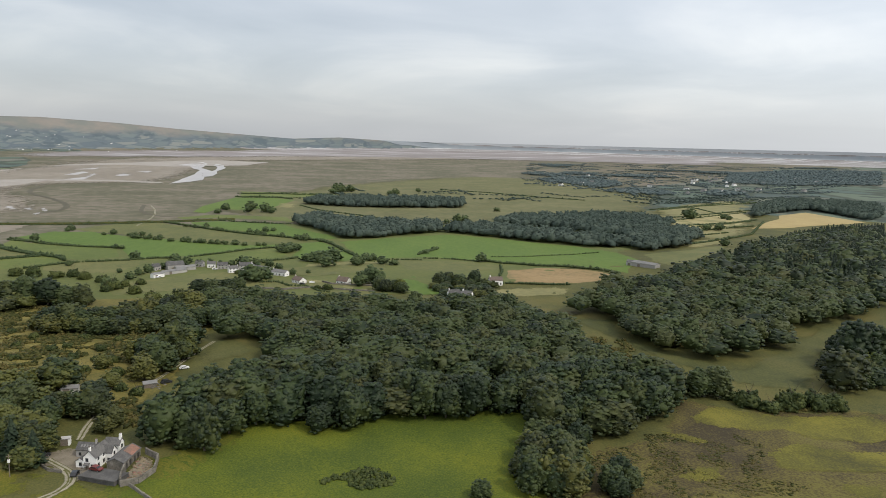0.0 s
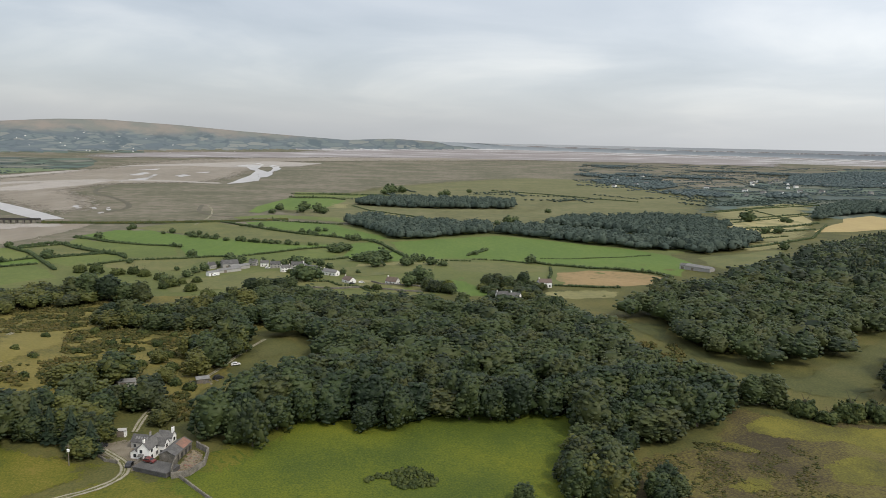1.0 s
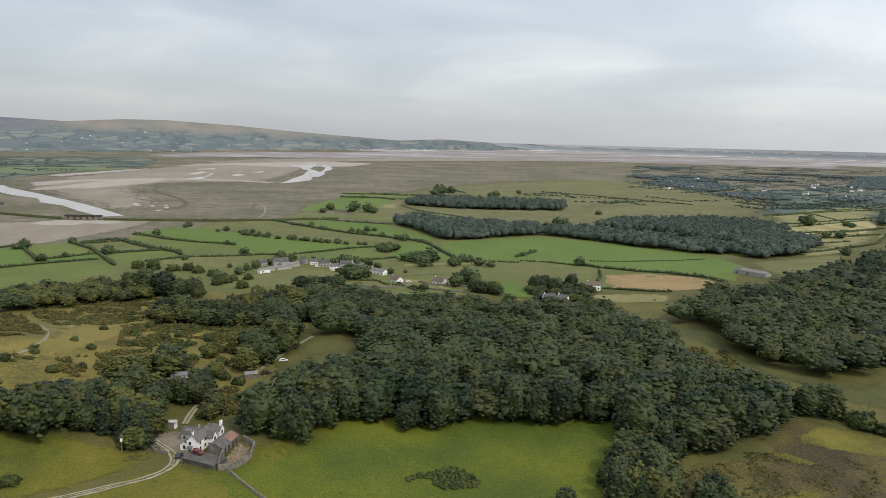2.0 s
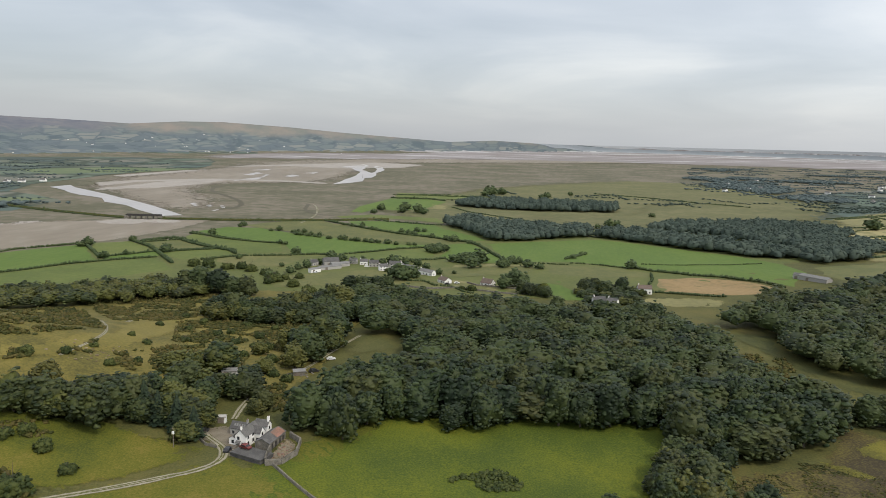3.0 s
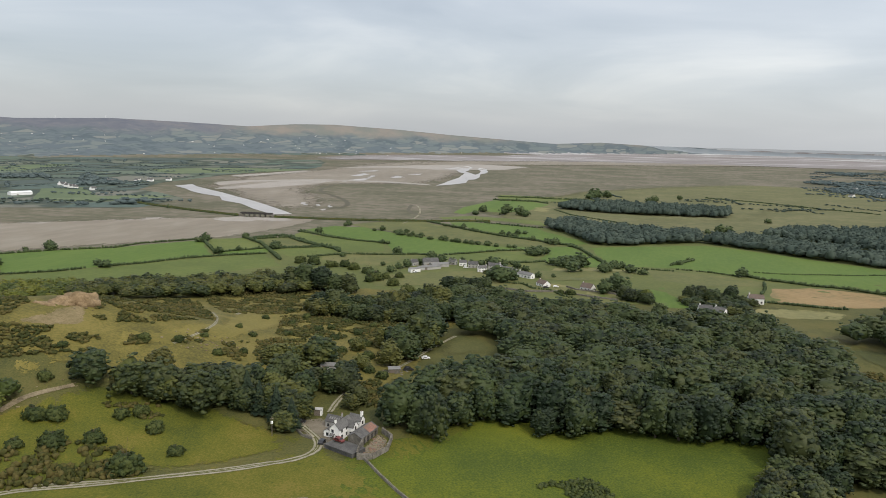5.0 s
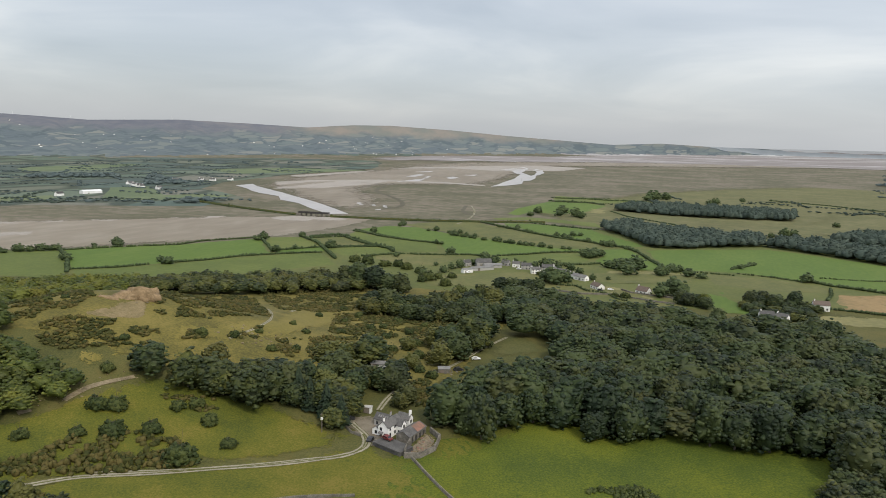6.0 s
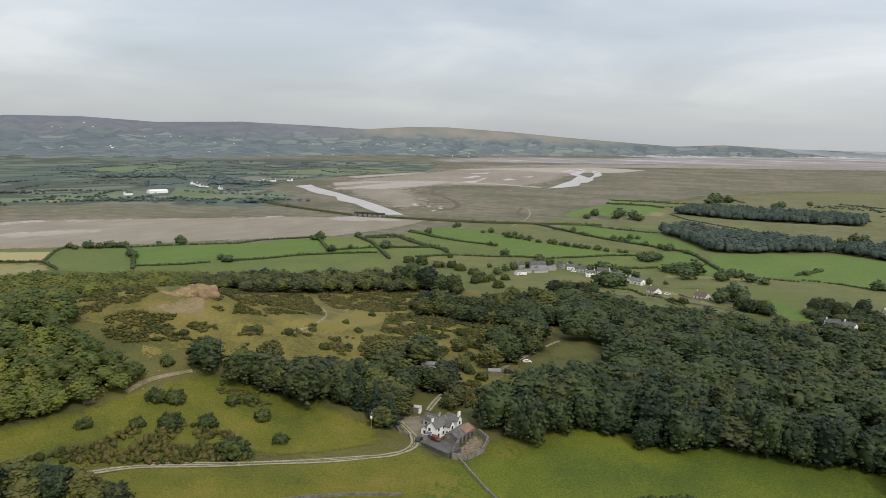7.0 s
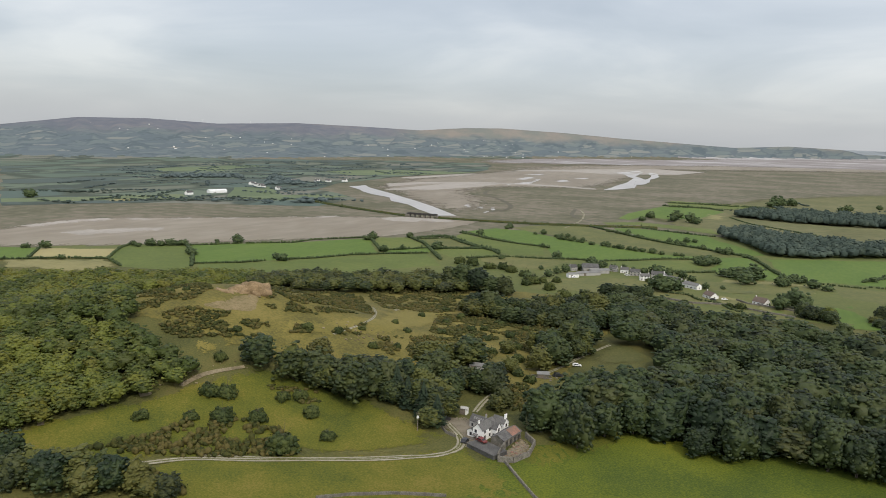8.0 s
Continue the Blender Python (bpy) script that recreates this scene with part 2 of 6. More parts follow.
# field colours already blued by haze, for land past about a kilometre
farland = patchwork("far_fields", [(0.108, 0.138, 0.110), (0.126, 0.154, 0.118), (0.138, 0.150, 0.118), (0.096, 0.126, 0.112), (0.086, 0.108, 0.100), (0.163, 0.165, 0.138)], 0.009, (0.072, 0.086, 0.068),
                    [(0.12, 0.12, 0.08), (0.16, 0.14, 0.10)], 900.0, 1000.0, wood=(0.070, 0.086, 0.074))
gravel = mat("stony_track", [(0.18, 0.165, 0.12), (0.26, 0.236, 0.178), (0.33, 0.30, 0.23)], 0.3, fine=3.0, bump=0.05, bump_scale=4)
outcrop = mat("bare_rock", [(0.13, 0.105, 0.045), (0.18, 0.14, 0.068), (0.23, 0.175, 0.095)], 0.15, fine=1.2, bump=0.6, bump_scale=0.6, soft_edge=True)


def rutted(m):
    """Grass between the wheel ruts and along the verges of a track."""
    nt = m.node_tree
    b = nt.nodes["Principled BSDF"]
    stony = b.inputs["Base Color"].links[0].from_socket
    at = nt.nodes.new("ShaderNodeAttribute")
    at.attribute_name = "across"
    geo = nt.nodes.new("ShaderNodeNewGeometry")
    nz = nt.nodes.new("ShaderNodeTexNoise")
    nz.inputs["Scale"].default_value, nz.inputs["Detail"].default_value = 0.8, 4.0
    nt.links.new(geo.outputs["Position"], nz.inputs["Vector"])
    off = nt.nodes.new("ShaderNodeMath")
    off.operation = "SUBTRACT"
    nt.links.new(at.outputs["Fac"], off.inputs[0])
    off.inputs[1].default_value = 0.62
    ab = nt.nodes.new("ShaderNodeMath")
    ab.operation = "ABSOLUTE"
    nt.links.new(off.outputs[0], ab.inputs[0])
    jit = nt.nodes.new("ShaderNodeMath")
    jit.operation = "MULTIPLY_ADD"
    nt.links.new(nz.outputs[0], jit.inputs[0])
    jit.inputs[1].default_value = 0.7
    nt.links.new(ab.outputs[0], jit.inputs[2])
    k = nt.nodes.new("ShaderNodeMapRange")
    k.inputs["From Min"].default_value, k.inputs["From Max"].default_value = 0.62, 0.82
    nt.links.new(jit.outputs[0], k.inputs["Value"])
    mx = nt.nodes.new("ShaderNodeMix")
    mx.data_type = "RGBA"
    nt.links.new(k.outputs[0], mx.inputs["Factor"])
    nt.links.new(stony, mx.inputs["A"])
    mx.inputs["B"].default_value = (0.085, 0.085, 0.022, 1)
    nt.links.new(mx.outputs["Result"], b.inputs["Base Color"])
    return m


rutted(gravel)
creek_mud = mat("creek_mud", [(0.075, 0.068, 0.045), (0.10, 0.09, 0.06)], 0.1)
yard = mat("yard_gravel", [(0.12, 0.10, 0.07), (0.17, 0.145, 0.105), (0.21, 0.18, 0.135)], 0.3, fine=3.0, soft_edge=True)
rubble = mat("loose_rock", [(0.12, 0.095, 0.055), (0.175, 0.14, 0.085), (0.24, 0.195, 0.125)], 0.15, fine=1.2, bump=0.1, bump_scale=3.0, island=0.6)
crag = mat("tan_crag", [(0.150, 0.105, 0.055), (0.220, 0.155, 0.085), (0.300, 0.215, 0.125)], 0.25, fine=1.4, bump=0.4, bump_scale=0.8)
stone = mat("field_stone", [(0.095, 0.088, 0.072), (0.155, 0.142, 0.12), (0.23, 0.21, 0.18)], 0.6, fine=4.0, bump=0.12, bump_scale=3.0, rnd=0.2)
heath = mat("heath", [(0.062, 0.058, 0.014), (0.100, 0.088, 0.019), (0.138, 0.116, 0.026), (0.170, 0.138, 0.036)], 0.05, fine=0.9, bump=0.3, bump_scale=0.8, soft_edge=True)
moor = mat("moor_grass", [(0.036, 0.028, 0.012), (0.056, 0.043, 0.015), (0.082, 0.068, 0.018), (0.116, 0.102, 0.022)], 0.03, fine=1.2, bump=0.35, bump_scale=0.9, detail=9, gain=2.6, soft_edge=True)
moss = mat("yellow_moor_grass", [(0.054, 0.050, 0.012), (0.078, 0.074, 0.012), (0.108, 0.100, 0.013), (0.150, 0.134, 0.019)], 0.05, fine=1.4, bump=0.2, bump_scale=1.2, gain=1.9, soft_edge=True)
valley = mat("valley_pasture", [(0.042, 0.048, 0.014), (0.056, 0.062, 0.017), (0.074, 0.077, 0.021), (0.096, 0.090, 0.028)], 0.03, fine=0.9, bump=0.12, bump_scale=1.5, soft_edge=True)
turf = mat("dry_turf", [(0.120, 0.104, 0.022), (0.158, 0.132, 0.029), (0.195, 0.158, 0.042)], 0.05, fine=0.8, bump=0.1, bump_scale=1.2, soft_edge=True)
# leaf green paled and blued to carry the haze over the farthest trees
haze_leaf = mat("distant_hazy_leaves", [(0.074, 0.098, 0.100), (0.086, 0.111, 0.110), (0.100, 0.125, 0.120)], 0.03, fine=0.3, rough=0.9, island=0.5, spec=0.05)
leaf = mat("broad_leaves", [(0.0105, 0.0205, 0.0080), (0.0165, 0.0300, 0.0104), (0.0250, 0.0400, 0.0128), (0.0400, 0.0560, 0.0165)], 0.09, fine=1.9, rough=0.6, rnd=0.5, island=0.5, spec=0.25, detail=2.0, gain=1.9, tree=0.55, hue=0.05)
leaf_light = mat("light_leaves", [(0.037, 0.054, 0.010), (0.063, 0.080, 0.013), (0.100, 0.112, 0.016)], 0.05, fine=1.9, rough=0.6, rnd=0.4, island=0.35, spec=0.25, detail=3.0, gain=1.9, tree=0.45, hue=0.03)
leaf_olive = mat("olive_leaves", [(0.020, 0.030, 0.009), (0.034, 0.046, 0.012), (0.054, 0.065, 0.015), (0.074, 0.080, 0.018)], 0.09, fine=1.9, rough=0.6, rnd=0.6, island=0.35, spec=0.25, detail=2.0, gain=1.9, tree=0.5, hue=0.03)
needles = mat("conifer_needles", [(0.014, 0.024, 0.014), (0.021, 0.034, 0.017), (0.031, 0.046, 0.021)], 0.4, fine=2.0, rough=0.65, rnd=0.2, island=0.25, spec=0.2)
# a thinner haze tint painted into the leaves of the middle distance
far_leaf = mat("far_hazy_leaves", [(0.048, 0.066, 0.055), (0.058, 0.078, 0.063), (0.070, 0.090, 0.071)], 0.06, fine=0.5, rough=0.9, rnd=0.2, island=0.14, spec=0.1, tree=0.5)
hedge_leaf = mat("hedge_leaves", [(0.032, 0.050, 0.020), (0.048, 0.070, 0.027), (0.068, 0.090, 0.034)], 0.3, fine=2.0, rough=0.7, rnd=0.2, island=0.4, spec=0.2)
bush_leaf = mat("thorn_leaves", [(0.024, 0.036, 0.010), (0.040, 0.054, 0.014), (0.062, 0.074, 0.019)], 0.3, fine=2.0, rough=0.7, rnd=0.5, island=0.4, spec=0.2)
bracken = mat("gorse_and_bracken", [(0.034, 0.040, 0.011), (0.052, 0.055, 0.014), (0.072, 0.067, 0.019), (0.096, 0.080, 0.026)], 0.04, fine=1.0, rough=0.8, island=0.5, spec=0.15, bump=0.5, bump_scale=2.2)
bark = mat("bark", [(0.05, 0.04, 0.03), (0.10, 0.085, 0.065)], 1.0, rough=0.9)
white = mat("limewash", [(0.70, 0.69, 0.66), (0.78, 0.77, 0.74), (0.82, 0.81, 0.79)], 0.5, fine=5, rough=0.8, rnd=0.1)
grey_render = mat("grey_render", [(0.30, 0.29, 0.27), (0.38, 0.37, 0.35)], 0.5, fine=4, rough=0.9, rnd=0.5)
slate = mat("slate", [(0.070, 0.068, 0.066), (0.100, 0.097, 0.094), (0.14, 0.135, 0.128)], 0.5, fine=4, rough=0.7, rnd=0.3, spec=0.2)
tile = mat("brown_tile", [(0.10, 0.075, 0.06), (0.14, 0.105, 0.085)], 0.5, fine=4, rough=0.7)
sheet = mat("fibre_cement", [(0.14, 0.138, 0.132), (0.20, 0.197, 0.19)], 0.4, fine=3, rough=0.7, rnd=0.3)
rust = mat("rusty_iron", [(0.13, 0.11, 0.095), (0.19, 0.115, 0.085), (0.30, 0.15, 0.11)], 0.35, fine=2.5, rough=0.7)
concrete = mat("grey_concrete", [(0.062, 0.060, 0.058), (0.088, 0.085, 0.081), (0.115, 0.11, 0.104)], 0.3, fine=2.5, rough=0.85)
glass = mat("dark_glass", [(0.02, 0.024, 0.028), (0.03, 0.034, 0.038)], 1.0, rough=0.08, spec=0.6)
wood_m = mat("weathered_wood", [(0.12, 0.10, 0.08), (0.20, 0.17, 0.14)], 2.0, rough=0.8)
iron = mat("dark_iron", [(0.03, 0.028, 0.027), (0.06, 0.055, 0.05)], 0.5, rough=0.7)
paint_red = mat("red_paint", [(0.12, 0.022, 0.018), (0.15, 0.028, 0.022)], 1.0, rough=0.3, spec=0.5)
paint_dark = mat("dark_paint", [(0.02, 0.02, 0.022), (0.03, 0.03, 0.033)], 1.0, rough=0.3, spec=0.5)
paint_white = mat("white_paint", [(0.72, 0.72, 0.71), (0.80, 0.80, 0.79)], 1.0, rough=0.35, spec=0.5)
rubber = mat("rubber", [(0.015, 0.015, 0.015), (0.025, 0.025, 0.025)], 2.0, rough=0.9)

# ---- the lie of the land ----
H, EX, EY = 108.0, 31.0, 0.0           # height above the estuary at which the far land is gathered in


def smooth(v, a, b):
    k = np.clip((v - a) / (b - a), 0, 1)
    return k * k * (3 - 2 * k)


def fells(x, y, r):
    """The ridge beyond the estuary: its height by bearing, and the long slope that leads to it."""
    az = np.degrees(np.arctan2(x - EX, y - EY))
    el = np.interp(az, [-90, -66, -60, -55.5, -51, -46, -40, -35, -30.5, -27, -24, -19, -14.8, -10.2, -6.6, -3, 0, 3, 12, 40, 80],
                   [0.2, 0.0, 0.25, 0.87, 0.95, 0.73, 0.95, 0.84, 0.68, 0.95, 1.0, 0.77, 0.47, 0.21, 0.0, 0.2, 0.08, 0.03, 0.06, 0.16, 0.2])
    far = np.interp(az, [-90, -40, -15, -7, 0, 6, 90], [6500, 7500, 9000, 9500, 14000, 26000, 26000])
    near = np.interp(az, [-90, -45, -30, -15, 0, 10, 90], [2300, 2700, 3700, 5600, 9500, 15000, 15000])
    wav = 1 + 0.10 * np.sin(az * 1.9 + r / 900) + 0.06 * np.sin(az * 4.3 - r / 500)
    k = smooth(r, near, far)
    top = H + far * np.tan(np.radians(el))
    return top * np.clip(k * np.where(k < 0.97, 1 + (wav - 1) * (1 - k) * 1.5, 1), 0, None) + 12 * np.sin(az * 2.7) * np.sin(r / 700) * k * (1 - k) * 4


def ground(x, y):
    x, y = np.asarray(x, float), np.asarray(y, float)
    d = (x + 470) * .754 - (y - 330) * .657
    r = np.hypot(x - EX, y - EY)

    def g(cx, cy, a, s, s2):
        return a * np.exp(-((x - cx) / s) ** 2 - ((y - cy) / s2) ** 2)

    z = 1 + 6 * smooth(d, 0, 380)
    z = z + g(-212, 248, 29, 75, 75) + g(-275, 140, 18, 80, 80) + g(420, 540, 16, 150, 110) + g(2300, 3200, 30, 900, 900)
    near = smooth(d, 150, 300) * (1 - smooth(r, 500, 800))
    z = z + near * (0.35 * np.sin(x / 9.0 + 1.3 * np.sin(y / 17)) * np.sin(y / 11.0) + 0.5 * np.sin(x / 31 + y / 23))
    return z + fells(x, y, r)


def lay(x, y, h=0.0):
    """World places of points of the plan; land past 2.6 km is drawn in along its line of sight, so that all lies within 4.8 km."""
    x, y = np.asarray(x, float), np.asarray(y, float)
    z = ground(x, y) + h
    r = np.maximum(np.hypot(x - EX, y - EY), 1e-6)
    k = np.where(r <= 2600, 1.0, (2600 + 2150 * (1 - np.exp(-(r - 2600) / 2150))) / r)
    return np.stack([EX + (x - EX) * k, EY + (y - EY) * k, H + (z - H) * k], -1), k


def spot(x, y, h=0.0):
    p, k = lay(x, y, h)
    return Vector(p.tolist()), float(k)


def mesh_of(name, verts, tris, materials, index=None, smooth_shade=False):
    me = bpy.data.meshes.new(name)
    verts, tris = np.asarray(verts, np.float32), np.asarray(tris, np.int32)
    me.vertices.add(len(verts))
    me.vertices.foreach_set("co", verts.ravel())
    n = tris.shape[1]
    me.loops.add(tris.size)
    me.loops.foreach_set("vertex_index", tris.ravel())
    me.polygons.add(len(tris))
    me.polygons.foreach_set("loop_start", np.arange(len(tris), dtype=np.int32) * n)
    for m in materials:
        me.materials.append(m)
    if index is not None:
        me.polygons.foreach_set("material_index", np.asarray(index, np.int32))
    if smooth_shade:
        me.polygons.foreach_set("use_smooth", np.ones(len(tris), bool))
    me.update(calc_edges=True)
    me.validate()
    return me


# one sheet of ground, its rings widening towards the horizon
rings = np.concatenate([[0.01, 40, 80, 120], np.arange(150, 460, 2.5), np.geomspace(460, 4000, 170), np.geomspace(4100, 60000, 110)])
bear = np.radians(np.concatenate([np.arange(-66, 44, 0.5), np.arange(44, 294, 5.0)]))
RR, AA = np.meshgrid(rings, bear, indexing="ij")
gx, gy = EX + RR * np.sin(AA), EY + RR * np.cos(AA)
gv, _ = lay(gx.ravel(), gy.ravel())
nr, na = len(rings), len(bear)
ii, jj = np.meshgrid(np.arange(nr - 1), np.arange(na), indexing="ij")
j2 = (jj + 1) % na
quads = np.stack([ii * na + jj, (ii + 1) * na + jj, (ii + 1) * na + j2, ii * na + j2], -1).reshape(-1, 4)[:, ::-1]
cx, cy = gx[ii, jj].ravel(), gy[ii, jj].ravel()
cr_ = np.hypot(cx - EX, cy - EY)
caz = np.degrees(np.arctan2(cx - EX, cy - EY))
cd = (cx + 470) * .754 - (cy - 330) * .657
on_land = (cd > -122 + 8 * np.sin(cx / 40)) & ((cy < 930 + 0.25 * cx) | (cx > 260 + 0.13 * cy) & (caz > 12))
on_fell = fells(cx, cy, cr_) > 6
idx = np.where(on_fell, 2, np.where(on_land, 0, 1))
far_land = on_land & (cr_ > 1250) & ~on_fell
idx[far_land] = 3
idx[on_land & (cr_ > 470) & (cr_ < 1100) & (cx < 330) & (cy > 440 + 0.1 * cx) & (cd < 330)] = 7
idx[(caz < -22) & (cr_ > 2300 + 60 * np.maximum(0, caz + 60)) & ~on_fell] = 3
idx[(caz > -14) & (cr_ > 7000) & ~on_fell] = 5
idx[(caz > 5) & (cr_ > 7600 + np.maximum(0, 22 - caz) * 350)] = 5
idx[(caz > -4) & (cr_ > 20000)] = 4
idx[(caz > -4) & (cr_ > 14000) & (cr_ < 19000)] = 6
gme = mesh_of("ground", gv, quads, [rough_grass, marsh, fell, farland, sea, bay_sand, hazy_coast, vale], idx, True)
tagged(new("ground", gme), "rough olive grassland, salt marsh and far fells in one sheet", "ground", kind="structure")

from mathutils.geometry import delaunay_2d_cdt  # noqa: E402

LIFT = {"n": 0}


def patch(material, pts, name="", label="", step=None, grow=0.0, fade=0.10):
    """A field, mudflat or pool: a thin sheet that follows the land within its outline, with a slightly uneven edge."""
    p = np.array(pts, float)
    c = p.mean(0)
    p = p + (p - c) / np.hypot(*(p - c).T)[:, None] * grow
    dist = np.hypot(*(c - (EX, EY)))
    step = step or ((3.5 if material.name in SOFT else 5.0) if dist < 450 else 14.0 if dist < 900 else max(30.0, dist / 25))
    edge = []
    for a, b in zip(p, np.roll(p, -1, 0)):
        n = max(1, int(np.hypot(*(b - a)) / step))
        for i in range(n):
            q = a + (b - a) * i / n
            j = step * 0.12
            edge.append(q + np.array([math.sin(q[1] * 0.9 / step + q[0]), math.cos(q[0] * 0.8 / step + q[1])]) * j)
    ext = [Vector(q) for q in edge]
    lo, hi = p.min(0), p.max(0)
    inner = []
    xs, ys = np.arange(lo[0] + step * .5, hi[0], step), np.arange(lo[1] + step * .5, hi[1], step)
    E = np.array(edge)
    x1, y1, x2, y2 = E[:, 0], E[:, 1], np.roll(E[:, 0], -1), np.roll(E[:, 1], -1)
    for xx in xs:
        for yy in ys:
            cross = ((y1 > yy) != (y2 > yy)) & (xx < (x2 - x1) * (yy - y1) / (y2 - y1 + 1e-12) + x1)
            if cross.sum() % 2:
                inner.append(Vector((xx, yy)))
    n = len(ext)
    vs, _, fs, *_ = delaunay_2d_cdt(ext + inner, [], [list(range(n))], 1, 1e-4)
    V = np.array([(v.x, v.y) for v in vs])
    LIFT["n"] += 1
    lift = (0.11 if material in (moss, turf, outcrop, yard) else 0.05) + 0.0008 * LIFT["n"] + np.maximum(0.0, np.hypot(V[:, 0] - EX, V[:, 1] - EY) - 600) * 0.0004
    P3, _ = lay(V[:, 0], V[:, 1], lift)
    T = np.array([f for f in fs if len(f) == 3])
    ab = np.stack([x2 - x1, y2 - y1], -1)
    tt = np.clip(((V[:, None, 0] - x1) * ab[:, 0] + (V[:, None, 1] - y1) * ab[:, 1]) / ((ab ** 2).sum(1) + 1e-9), 0, 1)
    inset = np.hypot(V[:, None, 0] - x1 - tt * ab[:, 0], V[:, None, 1] - y1 - tt * ab[:, 1]).min(1)
    a, b, d = P3[T[:, 0]], P3[T[:, 1]], P3[T[:, 2]]
    flip = np.cross(b - a, d - a)[:, 2] < 0
    T[flip] = T[flip][:, ::-1]
    nm, lb, cat = KIND[material.name]
    me = mesh_of(nm, P3, T, [material], None, True)
    me.attributes.new("inset", "FLOAT", "POINT").data.foreach_set("value", np.clip(inset / min({"yellow_moor_grass": 7.0, "dry_turf": 9.0, "paddock_grass": 9.0, "valley_pasture": 10.0, "moor_grass": 10.0, "heath": 9.0}.get(material.name, step * 1.6), (0.4 if material in (moss, turf, paddock, valley, moor, heath) else fade) * math.sqrt(np.prod(hi - lo))), 0, 1).astype(np.float32))
    ob = new(name or nm, me)
    return tagged(ob, label or lb, cat, kind="structure")


SOFT = {"heath", "moor_grass", "yellow_moor_grass", "dry_turf", "yard_gravel", "bare_rock", "stony_track", "paddock_grass", "valley_pasture", "pale_pasture", "mud_flat", "dry_sand", "tide_pool", "far_sands", "flat_pasture"}
KIND = {
    "mud_flat": ("mud_flat", "wet pinkish-brown tidal mud and sand flat", "mud flat"),
    "dry_sand": ("sand_bank", "pale dry sand streak on the tidal flat", "sand bank"),
    "creek_mud": ("creek", "narrow dark muddy creek in the marsh", "creek"),
    "tide_pool": ("tide_pool", "shallow silvery pools left on the tidal flat", "water"),
    "far_sands": ("far_sands", "far pale wet sands of the bay", "sand"),
    "shallow_water": ("water", "shallow silvery water of a tidal channel", "water"),
    "lush_grass": ("field", "bright green even grass field", "field"),
    "grazed_grass": ("field", "grazed green pasture field", "field"),
    "rough_pasture": ("field", "olive green rough pasture", "field"),
    "pale_pasture": ("field", "pale straw-coloured dry pasture", "field"),
    "bracken_field": ("field", "rust-tan field of dry grass and bracken", "field"),
    "mown_hay": ("field", "pale yellow mown hay field", "field"),
    "ripening_barley": ("field", "golden ripening crop on a low hill", "field"),
    "meadow_grass": ("meadow", "yellow-green meadow of long grass before the wood", "meadow"),
    "paddock_grass": ("paddock", "olive green grazed paddock beside the lane", "paddock"),
    "valley_pasture": ("pasture", "olive gold dry pasture in a wooded side valley", "field"),
    "flat_pasture": ("marsh_pasture", "flat olive-tan rough pasture at the edge of the marsh", "field"),
    "loose_rock": ("stony_path", "rough tan stony path worn into the turf", "path"),
    "far_hazy_meadow": ("field", "green far field beyond the estuary, paled by haze in its colour", "field"),
    "far_fields": ("far_fields", "patchwork of far fields across the estuary", "fields"),
    "heath": ("heath", "brownish olive heath and bracken ground", "heath"),
    "moor_grass": ("moor", "dark brown and yellow-green rough moor grass", "moor"),
    "yellow_moor_grass": ("moor_grass", "bright yellow-green mossy grass on the brown moor", "grass"),
    "dry_turf": ("turf", "pale gold-green close-cropped dry turf", "grass"),
    "stony_track": ("track", "pale stony farm track", "track"),
    "yard_gravel": ("farmyard", "worn gravel farmyard", "yard"),
    "bare_rock": ("outcrop", "bare pinkish-tan rock and earth", "rock"),
}


def track(width, pts, material=None, ruts=False):
    """A lane as a ribbon along a smoothed line, a hand above the grass."""
    p = np.array(pts, float)
    for _ in range(2):
        q = [p[0]]
        for a, b in zip(p, p[1:]):
            q += [a * .75 + b * .25, a * .25 + b * .75]
        p = np.array(q + [p[-1]])
    seg = np.concatenate([[0], np.cumsum(np.hypot(*np.diff(p, axis=0).T))])
    s = np.arange(0, seg[-1], 2.0)
    c = np.stack([np.interp(s, seg, p[:, 0]), np.interp(s, seg, p[:, 1])], -1)
    t = np.gradient(c, axis=0)
    t /= np.hypot(t[:, 0], t[:, 1])[:, None] + 1e-9
    nrm = np.stack([-t[:, 1], t[:, 0]], -1)
    LIFT["n"] += 1
    w = width / 2 * (1 + 0.10 * np.sin(s / 5.0))
    cols, across = [], (-1.25, -0.95, -0.65, -0.3, 0.0, 0.3, 0.65, 0.95, 1.25)
    for k in across:
        q = c + nrm * (w * k)[:, None]
        cols.append(lay(q[:, 0], q[:, 1], 0.13 + 0.0008 * LIFT["n"] + 0.03 * (1 - abs(k) / 1.25))[0])
    V = np.concatenate(cols)
    n = len(s)
    f = [(k * n + i, k * n + i + 1, (k + 1) * n + i + 1, (k + 1) * n + i) for k in range(len(across) - 1) for i in range(n - 1)]
    m = material or gravel
    nm, lb, cat = KIND[m.name]
    me = mesh_of(nm, V, np.array(f)[:, ::-1], [m], None, True)
    me.attributes.new("across", "FLOAT", "POINT").data.foreach_set("value", np.repeat(np.abs(across), n).astype(np.float32))
    return tagged(new(nm, me), lb, cat, kind="structure")

